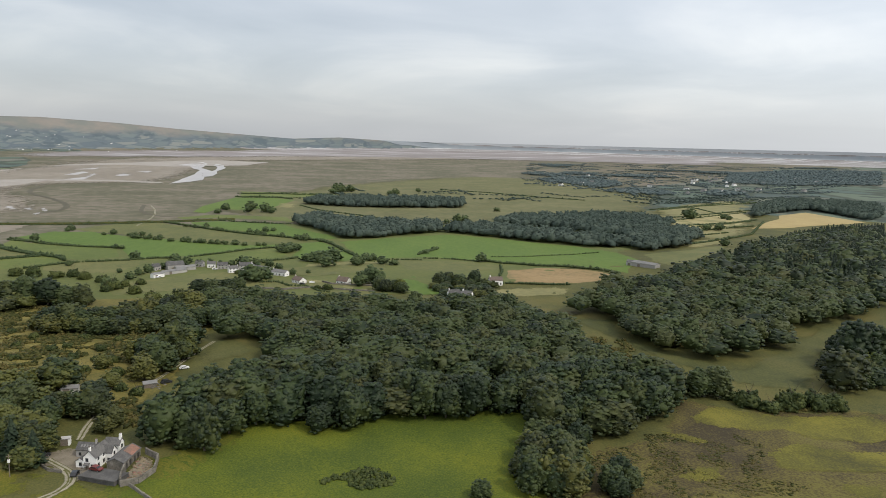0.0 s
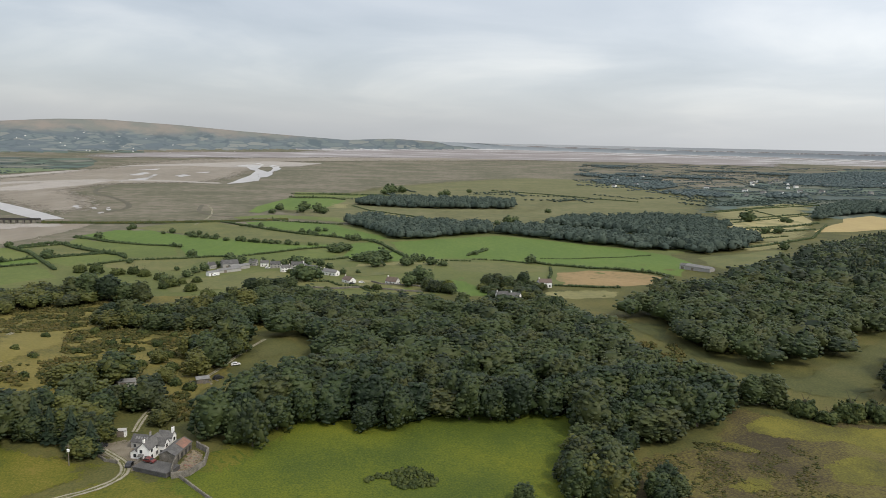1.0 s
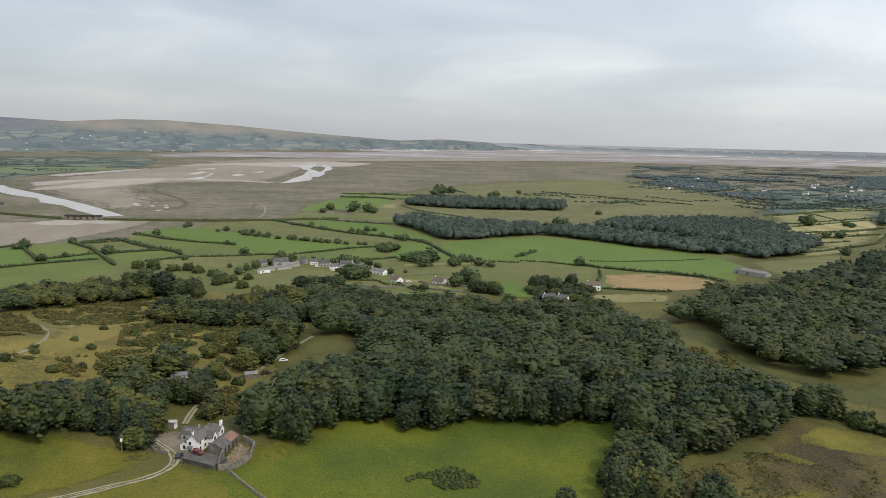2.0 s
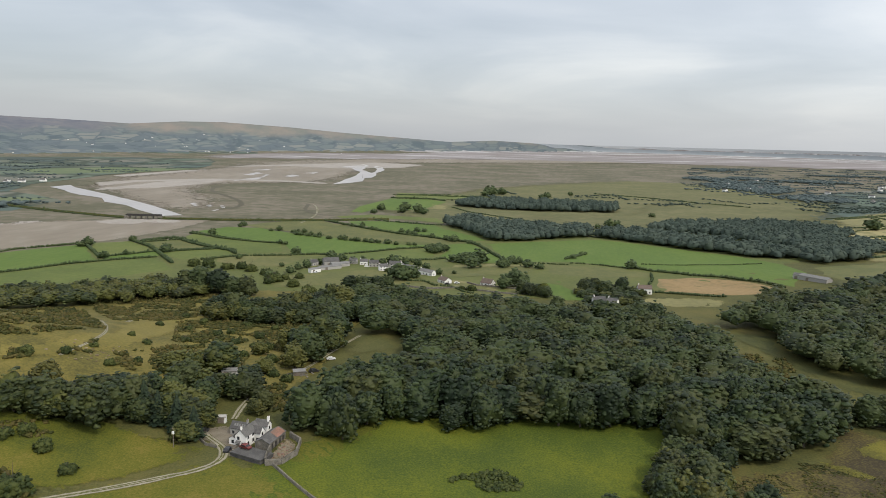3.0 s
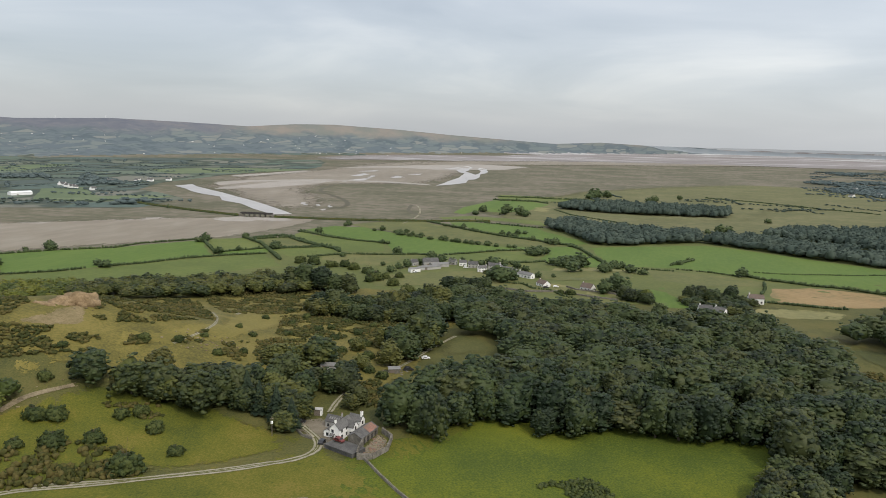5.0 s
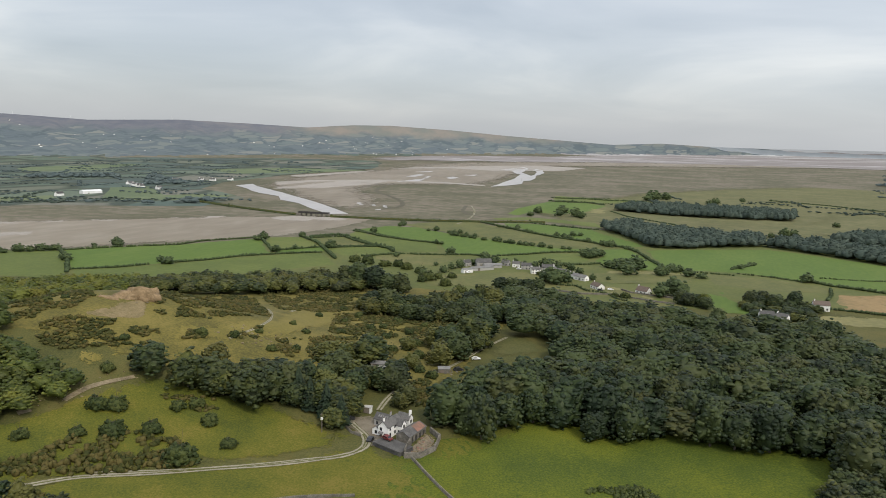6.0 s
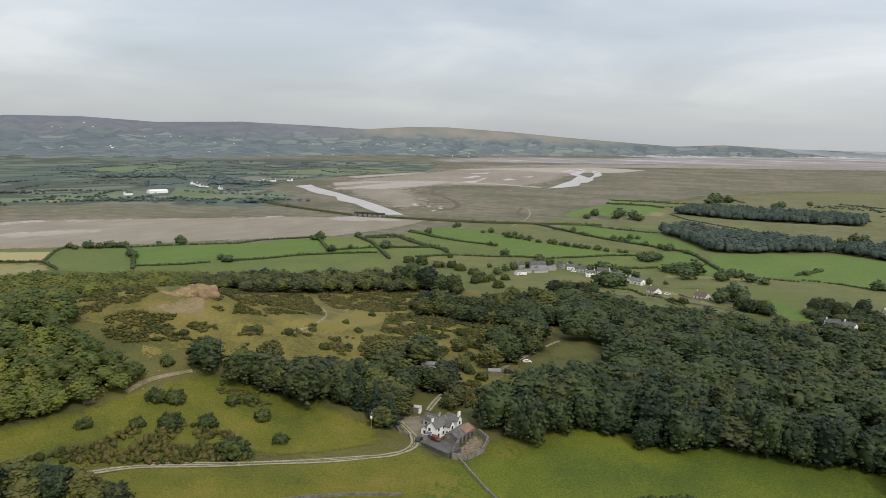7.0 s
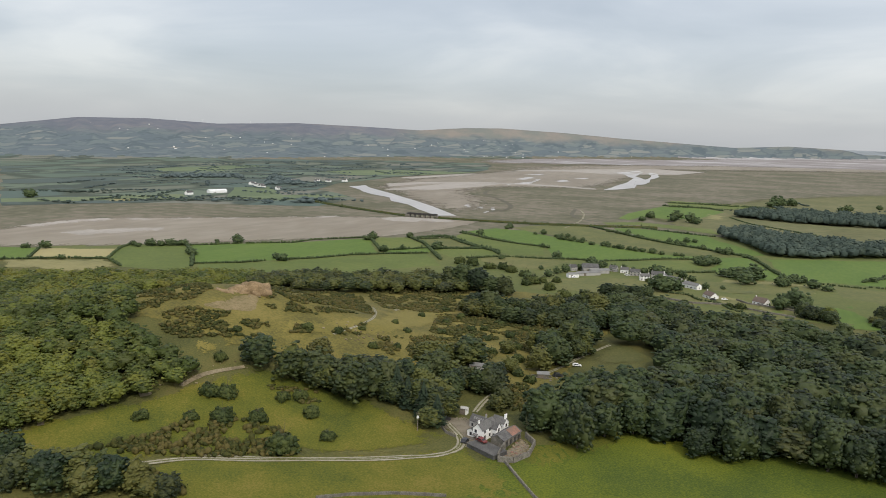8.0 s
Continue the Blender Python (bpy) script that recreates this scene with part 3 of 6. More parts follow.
# ---- building blocks ----


def part(name, bm, material, parent, label="", smooth_shade=False):
    me = bpy.data.meshes.new(name)
    bmesh.ops.recalc_face_normals(bm, faces=bm.faces[:])
    bm.to_mesh(me)
    bm.free()
    me.materials.append(material)
    if smooth_shade:
        me.polygons.foreach_set("use_smooth", [True] * len(me.polygons))
    ob = new(name, me)
    ob.parent = parent
    return tagged(ob, label)


def box(x0, x1, y0, y1, z0, z1, bm=None, bevel=0.0):
    bm = bm or bmesh.new()
    b2 = bmesh.new()
    bmesh.ops.create_cube(b2, size=1, matrix=Matrix.LocRotScale(((x0 + x1) / 2, (y0 + y1) / 2, (z0 + z1) / 2), None, (x1 - x0, y1 - y0, z1 - z0)))
    if bevel:
        bmesh.ops.bevel(b2, geom=b2.edges[:], offset=bevel, segments=1, affect="EDGES")
    me = bpy.data.meshes.new("tmp")
    b2.to_mesh(me)
    b2.free()
    bm.from_mesh(me)
    bpy.data.meshes.remove(me)
    return bm


def rod(bm, a, b, r0, r1, n=7):
    a, b = Vector(a), Vector(b)
    q = (b - a).to_track_quat("Z", "Y").to_matrix()
    rings_ = [[bm.verts.new(p + q @ Vector((math.cos(k * 2 * math.pi / n) * r, math.sin(k * 2 * math.pi / n) * r, 0))) for k in range(n)] for p, r in ((a, r0), (b, r1))]
    for k in range(n):
        bm.faces.new((rings_[0][k], rings_[0][(k + 1) % n], rings_[1][(k + 1) % n], rings_[1][k]))
    bm.faces.new(rings_[1])
    bm.faces.new(rings_[0][::-1])
    return bm


def thing(name, x, y, label, category, group="", yaw=0.0, sink=0.0, kind=""):
    p, k = spot(x, y, -sink)
    ob = new(name)
    ob.matrix_basis = Matrix.LocRotScale(p, Euler((0, 0, radians(yaw))), (k, k, k))
    return tagged(ob, label, category, group, kind)


# ---- trees and scrub ----
_ico = {}
for lv in (0, 1, 2, 3):
    b0 = bmesh.new()
    bmesh.ops.create_icosphere(b0, subdivisions=lv + 1, radius=1)
    b0.verts.index_update()
    _ico[lv] = (np.array([v.co[:] for v in b0.verts]), np.array([[v.index for v in f.verts] for f in b0.faces]))
    b0.free()


def lump(rg, lv, centre, radii, rough=0.18):
    v, f = _ico[lv]
    ph = rg.uniform(0, 6.28, (3, 3))
    fr = rg.uniform(2.0, 4.2, (3, 3))
    n = sum(np.sin(v @ fr[i] + ph[i, 0]) for i in range(3)) / 3
    w = v * (1 + rough * n + rough * 0.5 * rg.uniform(-1, 1, len(v)))[:, None]
    return w * radii + centre, f


def leaves(rg, n, centre, radii, size, low=-0.35):
    """Leaf sprays: small kites over a lump, standing a little off it at all angles."""
    d = rg.normal(size=(n * 2, 3))
    d /= np.linalg.norm(d, axis=1)[:, None]
    d = d[d[:, 2] > low][:n]
    m = len(d)
    c = centre + d * radii * rg.uniform(0.9, 1.14, m)[:, None]
    nn = d + rg.normal(scale=0.36, size=(m, 3))
    nn /= np.linalg.norm(nn, axis=1)[:, None]
    u = np.cross(nn, rg.normal(size=(m, 3)))
    u /= np.linalg.norm(u, axis=1)[:, None] + 1e-9
    w = np.cross(nn, u)
    s = size * rg.uniform(0.6, 1.3, m)[:, None]
    V = np.stack([c - u * s, c + w * s * .62 - nn * s * .15, c + u * s, c - w * s * .62 - nn * s * .15], 1).reshape(-1, 3)
    k = np.arange(m)[:, None] * 4
    F = np.concatenate([k + [0, 1, 2], k + [0, 2, 3]], 0)
    return V, F


def gather(bits):
    V, F, n = [], [], 0
    for v, f in bits:
        V.append(v)
        F.append(f + n)
        n += len(v)
    return np.concatenate(V), np.concatenate(F)


def broad_crown(seed, lobes=22, clumps=140, sprays=200, R=5.0, z0=0.2, z1=14.0, size=0.28, core=2, lobe=(.22, .40), low=-.92, clump=.14):
    """A full dome that comes down to the ground: swelling boughs with deep creases between them, set with leafy clumps and loose sprays."""
    rg = np.random.default_rng(seed)
    v, f = _ico[core]
    c, rho = [], []
    for i in range(lobes):
        a = i * 2.399 + rg.uniform(-.5, .5)
        ez = 0.93 - 1.55 * (i + .5) / lobes + rg.uniform(-.08, .08)
        rad = math.sqrt(max(.02, 1 - ez * ez))
        p = rg.uniform(*lobe)
        c.append(np.array([math.cos(a) * rad, math.sin(a) * rad, ez]) * (rg.uniform(.86, 1.10) - p))
        rho.append(p)
    c, rho = np.array(c), np.array(rho)

    def reach(d):
        dc = d @ c.T
        disc = rho ** 2 - (c ** 2).sum(1) + dc ** 2
        return np.maximum(np.where(disc > 0, dc + np.sqrt(np.maximum(disc, 0)), 0).max(1), .60)

    body, mid = np.array([R, R, (z1 - z0) / 2]), np.array([0, 0, (z0 + z1) / 2])

    def out(q):
        return q * (1 + .5 * np.clip(-q[:, 2:], 0, 1) * [1, 1, 0]) * body + mid

    bits = [(out(v * (reach(v) * .90 * rg.uniform(.88, 1.08, len(v)))[:, None]), f)]
    k = np.arange(clumps)
    ez = 1 - (1 - low) * (k + .5) / clumps
    a = k * 2.39996 + rg.uniform(-.25, .25, clumps)
    rad = np.sqrt(np.maximum(0, 1 - ez ** 2))
    d = np.stack([np.cos(a) * rad, np.sin(a) * rad, ez], -1) + rg.normal(scale=.06, size=(clumps, 3))
    d /= np.linalg.norm(d, axis=1)[:, None]
    pc = out(d * (reach(d) * rg.uniform(.91, .99, clumps))[:, None])
    v0, f0 = _ico[0]
    for i in range(clumps):
        n = rg.normal(size=3)
        n /= np.linalg.norm(n)
        w = v0 - 2 * (v0 @ n)[:, None] * n
        ff = f0[:, ::-1]
        ff = ff[w[ff].mean(1) @ d[i] > -.25]
        ids, inv = np.unique(ff, return_inverse=True)
        r = R * clump * rg.uniform(.65, 1.35)
        bits.append((pc[i] + w[ids] * r * rg.uniform(.60, 1.38, (len(ids), 1)) * [1, 1, .8], inv.reshape(-1, 3)))
    d = rg.normal(size=(sprays * 4, 3))
    d /= np.linalg.norm(d, axis=1)[:, None]
    d = d[d[:, 2] > low][:sprays]
    m = len(d)
    if m:
        p = out(d * (reach(d) * rg.uniform(.98, 1.10, m))[:, None])
        nn = d + rg.normal(scale=.45, size=(m, 3)) + [0, 0, .3]
        nn /= np.linalg.norm(nn, axis=1)[:, None]
        u = np.cross(nn, rg.normal(size=(m, 3)))
        u /= np.linalg.norm(u, axis=1)[:, None] + 1e-9
        w = np.cross(nn, u)
        s = size * rg.uniform(.6, 1.2, m)[:, None]
        V = np.stack([p - u * s, p + w * s * .75 - nn * s * .1, p + u * s, p - w * s * .75 - nn * s * .1], 1).reshape(-1, 3)
        k = np.arange(m)[:, None] * 4
        bits.append((V, np.concatenate([k + [0, 1, 2], k + [0, 2, 3]], 0)))
    return gather(bits)


def conifer_crown(seed, tiers=9, R=2.6, z0=1.5, z1=15.0, n=16):
    """Drooping whorls of boughs that narrow to a tip."""
    rg = np.random.default_rng(seed)
    bits = [(np.array([[0, 0, z1]] + [[math.cos(a) * R * .55, math.sin(a) * R * .55, z0] for a in np.arange(6) * 1.047]), np.array([[0, 1 + k, 1 + (k + 1) % 6] for k in range(6)]))]
    for t in range(tiers):
        z = z0 + (z1 - z0) * t / tiers
        r = R * (1 - t / tiers) ** 0.8 + .15
        V, F = [], []
        for k in range(n // 2 + 2):
            a = k * 2 * math.pi / (n // 2 + 2) + rg.uniform(-.3, .3)
            l = r * rg.uniform(.75, 1.15)
            d, s = np.array([math.cos(a), math.sin(a), 0]), np.array([-math.sin(a), math.cos(a), 0])
            o = len(V)
            V += [np.array([0, 0, z + 1.4]), d * l * .6 + s * l * .32 + [0, 0, z + .3], d * l + [0, 0, z - .35], d * l * .6 - s * l * .32 + [0, 0, z + .3]]
            F += [[o, o + 1, o + 2], [o, o + 2, o + 3]]
        bits.append((np.array(V), np.array(F)))
    return gather(bits)


def trunk_bm(seed, h=9.0, r=0.32):
    rg = np.random.default_rng(seed)
    bm = bmesh.new()
    top = Vector((rg.uniform(-.4, .4), rg.uniform(-.4, .4), h * .55))
    rod(bm, (0, 0, -.6), top, r * 1.25, r * .7)
    for k in range(4):
        a = k * 1.57 + rg.uniform(0, 1)
        rod(bm, top * rg.uniform(.7, .95), top + Vector((math.cos(a) * 2.4, math.sin(a) * 2.4, h * rg.uniform(.2, .4))), r * .45, r * .15, 5)
    return bm


def tree_kind(name, seed, arrays, material, label, category, r=0.32):
    root = new(name)
    part("trunk", trunk_bm(seed, r=r), bark, root)
    c = new("crown", mesh_of(name + "_crown", *arrays, [material]))
    c.parent = root
    return tagged(root, label, category)


OAK_LABELS = ["full dark green broadleaf tree in summer leaf", "broad rounded dark green woodland tree", "tall dense green broadleaf tree"]
KINDS = {}
for i in range(7):
    KINDS["broad", i] = tree_kind("broadleaf_tree", 100 + i, broad_crown(10 + i, lobes=18 + 2 * i, z0=-1.3 - .1 * i), leaf, OAK_LABELS[i % 3], "tree")
for i in range(3):
    KINDS["light", i] = tree_kind("broadleaf_tree", 120 + i, broad_crown(40 + i, lobes=22 + i, z0=-1.0), leaf_light, "fresh light green broadleaf tree", "tree")
for i in range(3):
    KINDS["olive", i] = tree_kind("broadleaf_tree", 130 + i, broad_crown(50 + i, lobes=24 + i, z0=-1.0, lobe=(.18, .34)), leaf_olive, "olive green broadleaf tree of uneven outline", "tree")
for i in range(3):
    KINDS["hedge", i] = tree_kind("hedgerow_tree", 140 + i, broad_crown(60 + i, lobes=12, clumps=34, sprays=30, z0=-1.0, z1=9.5, size=.5, core=1, low=-.95, clump=.22), hedge_leaf, "low round dark green hedgerow tree", "tree", .22)
for i in range(2):
    KINDS["bush", i] = tree_kind("bush", 160 + i, broad_crown(80 + i, lobes=14, clumps=80, sprays=160, z0=-1.2, z1=5.5, size=.36, low=-.9, clump=.13), bush_leaf, "rounded dark green thorn bush on grass", "bush", .15)
for i in range(2):
    KINDS["fir", i] = tree_kind("conifer_tree", 170 + i, conifer_crown(265 + i, tiers=13, n=24), needles, "tall dark green conifer by the farm", "tree", .25)
SIZE = {"fir": (2.6, 15.0), "broad": (5.0, 14.0), "light": (5.0, 14.0), "olive": (5.0, 14.0), "hedge": (5.0, 9.5), "bush": (5.0, 5.5)}
USED = set()
rt = random.Random(7)


def plant(x, y, r, h, kind="broad", group=""):
    """A tree of crown radius r and height h."""
    n = sum(1 for k in KINDS if k[0] == kind)
    key = (kind, rt.randrange(n))
    p, k = spot(x, y, -0.15)
    R0, H0 = SIZE[kind]
    s = r / R0 * k
    m = Matrix.LocRotScale(p, Euler((0, 0, rt.uniform(0, 6.28))), (s * rt.uniform(.92, 1.1), s * rt.uniform(.92, 1.1), h / H0 * k))
    if key in USED:
        ob = copy_thing(KINDS[key], pose(0, 0, 0))
        ob.matrix_basis = m
    else:
        USED.add(key)
        ob = KINDS[key]
        ob.matrix_basis = m
    return tagged(ob, group=group)


LOW = [broad_crown(200 + i, lobes=9, clumps=8, sprays=8, size=.7, core=1, lobe=(.40, .55), low=-.1, clump=.2) for i in range(5)]
MID = [broad_crown(220 + i, lobes=14, clumps=40, sprays=26, size=.42, core=1, low=-.35, clump=.155) for i in range(6)]
NEAR = [broad_crown(230 + i, lobes=16 + i, clumps=54, sprays=40, size=.36, core=1, low=-.3, clump=.135) for i in range(8)]
TINY = [broad_crown(240 + i, lobes=5, clumps=0, sprays=4, size=1.3, z0=0, core=0, lobe=(.3, .45), low=0.0, clump=.3) for i in range(4)]
FIRS = [conifer_crown(260 + i, n=12) for i in range(4)]


def scatter(poly, gap, seed, jitter=.42):
    p = np.array(poly, float)
    rg = np.random.default_rng(seed)
    lo, hi = p.min(0), p.max(0)
    out = []
    x1, y1, x2, y2 = p[:, 0], p[:, 1], np.roll(p[:, 0], -1), np.roll(p[:, 1], -1)
    for j, yy in enumerate(np.arange(lo[1], hi[1] + gap, gap * .87)):
        for xx in np.arange(lo[0] + (j % 2) * gap / 2, hi[0] + gap, gap):
            a, b = xx + rg.uniform(-jitter, jitter) * gap, yy + rg.uniform(-jitter, jitter) * gap
            c = ((y1 > b) != (y2 > b)) & (a < (x2 - x1) * (b - y1) / (y2 - y1 + 1e-12) + x1)
            if c.sum() % 2:
                out.append((float(a), float(b)))
    return out


def stuff(name, places, models, material, label, category, base_r=5.0, base_h=14.0, seed=0):
    """Many plants that nobody could count, in one mesh. places: x, y, radius, height."""
    rg = np.random.default_rng(seed)
    pl = np.array(places, float)
    P3, K = lay(pl[:, 0], pl[:, 1], -.15)
    bits, tone = [], []
    for (p, k, (_, _, r, h)) in zip(P3, K, pl):
        v, f = models[rg.integers(len(models))]
        a = rg.uniform(0, 6.28)
        c, s = math.cos(a), math.sin(a)
        w = np.stack([v[:, 0] * c - v[:, 1] * s, v[:, 0] * s + v[:, 1] * c, v[:, 2]], -1) * np.array([r / base_r, r / base_r, h / base_h]) * k
        bits.append((w + p, f))
        tone.append(np.full(len(v), rg.uniform(-.5, .5), np.float32))
    V, F = gather(bits)
    me = mesh_of(name, V, F, [material])
    me.attributes.new("tone", "FLOAT", "POINT").data.foreach_set("value", np.concatenate(tone))
    return tagged(new(name, me), label, category, kind="stuff")


def wood(poly, gap, rad, high, seed, group="", light=0.12, single=True, limit=None, models=None, material=None, label="", name="woodland", light_kind="light"):
    """A wood: the trees nearest to the open ground singly, those deeper in as one mass."""
    pts = sorted(scatter(poly, gap, seed), key=lambda q: q[1])
    rg = random.Random(seed)
    cut = len(pts) if limit is None else limit
    rest = []
    for i, (x, y) in enumerate(pts):
        r, h = rg.uniform(*rad), rg.uniform(*high)
        if single and i < cut:
            plant(x, y, r, h, light_kind if rg.random() < light else "broad", group)
        else:
            rest.append((x, y, r, h * (.86 if single else 1.0)))
    far = [q for q in rest if models is MID and math.hypot(q[0] - EX, q[1] - EY) > 540]
    for trees, shapes in (([q for q in rest if q not in far], models or MID), (far, LOW)):
        if trees:
            stuff(name, trees, shapes, material or leaf, label or "dense dark green broadleaf wood", "woodland", seed=seed)


def hedge(pts, high=1.9, wide=1.1):
    """A field hedge: clumps grown together along its line, with sprays breaking its top."""
    p = np.array(pts, float)
    rg = np.random.default_rng(int(abs(p).sum()) % 9973)
    dist = np.hypot(*(p.mean(0) - (EX, EY)))
    step = 1.5 if dist < 900 else 2.6
    bits = []
    for a, b in zip(p, p[1:]):
        n = max(2, int(np.hypot(*(b - a)) / step))
        for i in range(n):
            q = a + (b - a) * (i + rg.uniform(-.2, .2)) / n + rg.normal(scale=.25, size=2)
            if rg.random() < .03:
                continue
            hh = high * rg.uniform(.65, 1.25) * (1.5 if rg.random() < .05 else 1)
            c3 = lay(q[0], q[1], hh * .45)[0]
            ra = np.array([wide * rg.uniform(.8, 1.25), wide * rg.uniform(.8, 1.25), hh * .58])
            bits.append(lump(rg, 0, c3, ra))
            bits.append(leaves(rg, 10, c3, ra, .42, -.1))
    V, F = gather(bits)
    return tagged(new("hedge", mesh_of("hedge", V, F, [hedge_leaf])), "dark green field hedge of uneven height", "hedge", "field hedges")


def scrub(pts, gap=1.75, high=(.6, 1.5), material=None, label="brownish green gorse, bramble and bracken scrub", name="scrub"):
    rg = np.random.default_rng(int(abs(np.array(pts)).sum()) % 9973)
    bits = []
    for x, y in scatter(pts, gap, int(rg.integers(1e6)), .5):
        if noise.noise(Vector((x / 9, y / 9, 3.1))) < -.08:
            continue
        h = rg.uniform(*high) * (1.6 if rg.random() < .06 else 1)
        c3 = lay(x, y, h * .35)[0]
        ra = np.array([gap * rg.uniform(.5, .95), gap * rg.uniform(.5, .95), h * .65])
        bits.append(lump(rg, 0, c3, ra * .85, .6))
        bits.append(leaves(rg, 5, c3, ra * 1.05, .30, 0.0))
    if bits:
        V, F = gather(bits)
        tagged(new(name, mesh_of(name, V, F, [material or bracken])), label, "scrub", kind="stuff")


# ---- fields, flats, water, tracks ----
patch(sand, [(-744, 442), (-757, 514), (-742, 578), (-653, 679), (-550, 784), (-489, 832), (-408, 878), (-363, 874), (-358, 752), (-379, 658), (-431, 587), (-497, 495), (-546, 432), (-618, 370), (-690, 262), (-830, 320)])
patch(sand, [(-900, 1313), (-1007, 1644), (-1046, 2301), (-1073, 2930), (-667, 3519), (-628, 3152), (-540, 2716), (-477, 2133), (-430, 1668), (-620, 1521), (-595, 1369), (-449, 1167), (-407, 1043), (-402, 955), (-423, 874), (-489, 862), (-736, 1139)])
patch(sand, [(-761, 2822), (-414, 3435), (134, 4039), (943, 4925), (2159, 6088), (2784, 7877), (1255, 6606), (167, 5274), (-557, 4556), (-1034, 3807), (-1226, 2947), (-1268, 2605), (-1024, 2109)])
patch(palesand, [(-749, 445), (-762, 518), (-747, 581), (-658, 683), (-554, 790), (-495, 826), (-512, 783), (-624, 669), (-708, 568), (-725, 500), (-714, 425)], fade=0.03)
patch(palesand, [(-959, 1394), (-1034, 1747), (-1008, 2220), (-916, 1986), (-940, 1652), (-910, 1393)], fade=0.03)
patch(palesand, [(-670, 457), (-672, 491), (-623, 562), (-604, 538), (-631, 456)], fade=0.03)
patch(flat_pasture, [(-251, 1068), (-223, 1307), (-116, 1713), (81, 2048), (314, 2358), (553, 2316), (679, 1946), (717, 1578), (538, 1190), (277, 923), (122, 894), (-20, 874), (-124, 889)])
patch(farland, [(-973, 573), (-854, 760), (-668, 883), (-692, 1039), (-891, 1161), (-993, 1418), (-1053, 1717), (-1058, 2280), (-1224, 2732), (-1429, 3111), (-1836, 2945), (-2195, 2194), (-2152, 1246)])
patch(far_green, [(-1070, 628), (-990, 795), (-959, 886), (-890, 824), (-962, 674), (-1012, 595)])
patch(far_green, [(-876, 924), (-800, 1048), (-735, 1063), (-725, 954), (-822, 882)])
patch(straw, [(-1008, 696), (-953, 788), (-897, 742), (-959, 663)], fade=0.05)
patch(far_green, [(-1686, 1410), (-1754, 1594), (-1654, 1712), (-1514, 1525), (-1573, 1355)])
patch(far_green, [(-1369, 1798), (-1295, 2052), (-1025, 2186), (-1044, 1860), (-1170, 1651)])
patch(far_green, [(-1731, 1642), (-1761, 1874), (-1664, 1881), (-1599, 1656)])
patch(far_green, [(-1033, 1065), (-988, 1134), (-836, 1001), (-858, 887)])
patch(straw, [(-41, 520), (-26, 533), (15, 513), (23, 499), (16, 475), (-15, 484), (-52, 503)], fade=0.05)
patch(straw, [(113, 496), (162, 494), (150, 472), (103, 462)], fade=0.05)
patch(palesand, [(-784, 1170), (-815, 1391), (-812, 1668), (-690, 1684), (-673, 1512), (-724, 1288)], fade=0.03)
patch(palesand, [(-866, 2626), (-830, 3312), (-650, 3432), (-687, 2949)], fade=0.03)
patch(pasture, [(-233, 1387), (-128, 1448), (-48, 1439), (-86, 1343), (-214, 1309)])
patch(lush, [(-620, 371), (-588, 387), (-544, 350), (-559, 336)])
patch(hay, [(-585, 387), (-533, 425), (-498, 390), (-543, 351)])
patch(straw, [(-555, 334), (-542, 349), (-496, 388), (-457, 373), (-466, 333), (-522, 315)], fade=0.05)
patch(lush2, [(-534, 430), (-545, 452), (-503, 478), (-459, 447), (-398, 391), (-452, 370), (-493, 389)])
patch(lush, [(-498, 481), (-469, 520), (-435, 556), (-396, 632), (-336, 558), (-345, 529), (-362, 501), (-382, 465), (-421, 417)])
patch(lush2, [(-415, 412), (-377, 459), (-358, 496), (-319, 554), (-294, 579), (-253, 532), (-274, 494), (-314, 440), (-353, 383), (-389, 386)])
patch(lush2, [(-395, 640), (-366, 663), (-314, 616), (-341, 576)])
patch(lush, [(-337, 571), (-310, 609), (-296, 594), (-296, 585), (-328, 555)])
patch(pasture, [(-343, 660), (-323, 683), (-274, 649), (-308, 622)])
patch(lush2, [(-286, 588), (-307, 608), (-262, 643), (-242, 632), (-240, 609), (-265, 576)])
patch(lush2, [(-325, 699), (-340, 743), (-295, 709), (-244, 693), (-220, 691), (-199, 641), (-228, 623), (-257, 639), (-274, 651)])
patch(lush, [(-342, 758), (-324, 804), (-289, 808), (-235, 772), (-204, 759), (-169, 748), (-133, 727), (-102, 725), (-72, 728), (-70, 714), (-111, 680), (-143, 652), (-188, 636), (-218, 697), (-249, 704), (-301, 722)])
patch(pasture, [(-224, 614), (-184, 625), (-170, 619), (-171, 584), (-176, 565), (-201, 558), (-236, 575), (-241, 591)])
patch(pasture, [(-316, 827), (-286, 878), (-242, 905), (-202, 872), (-156, 830), (-116, 803), (-80, 784), (-40, 760), (-74, 740), (-111, 740), (-143, 748), (-172, 761), (-208, 772), (-243, 786)])
patch(lush, [(-208, 910), (-178, 930), (-138, 920), (-90, 905), (-70, 865), (-32, 814), (-18, 782), (-35, 771), (-48, 782), (-83, 804), (-121, 827), (-162, 857), (-200, 894)])
patch(lush2, [(-142, 638), (-108, 671), (-69, 702), (-59, 681), (-58, 651), (-72, 622), (-88, 621), (-109, 625), (-135, 621)])
patch(lush, [(-68, 725), (-34, 753), (-13, 702), (12, 632), (-11, 619), (-26, 614), (-50, 656), (-49, 696)])
patch(lush, [(-12, 752), (35, 783), (108, 821), (155, 786), (202, 736), (231, 709), (256, 659), (257, 601), (225, 542), (211, 568), (168, 592), (118, 619), (74, 642), (43, 639), (15, 633), (2, 684)])
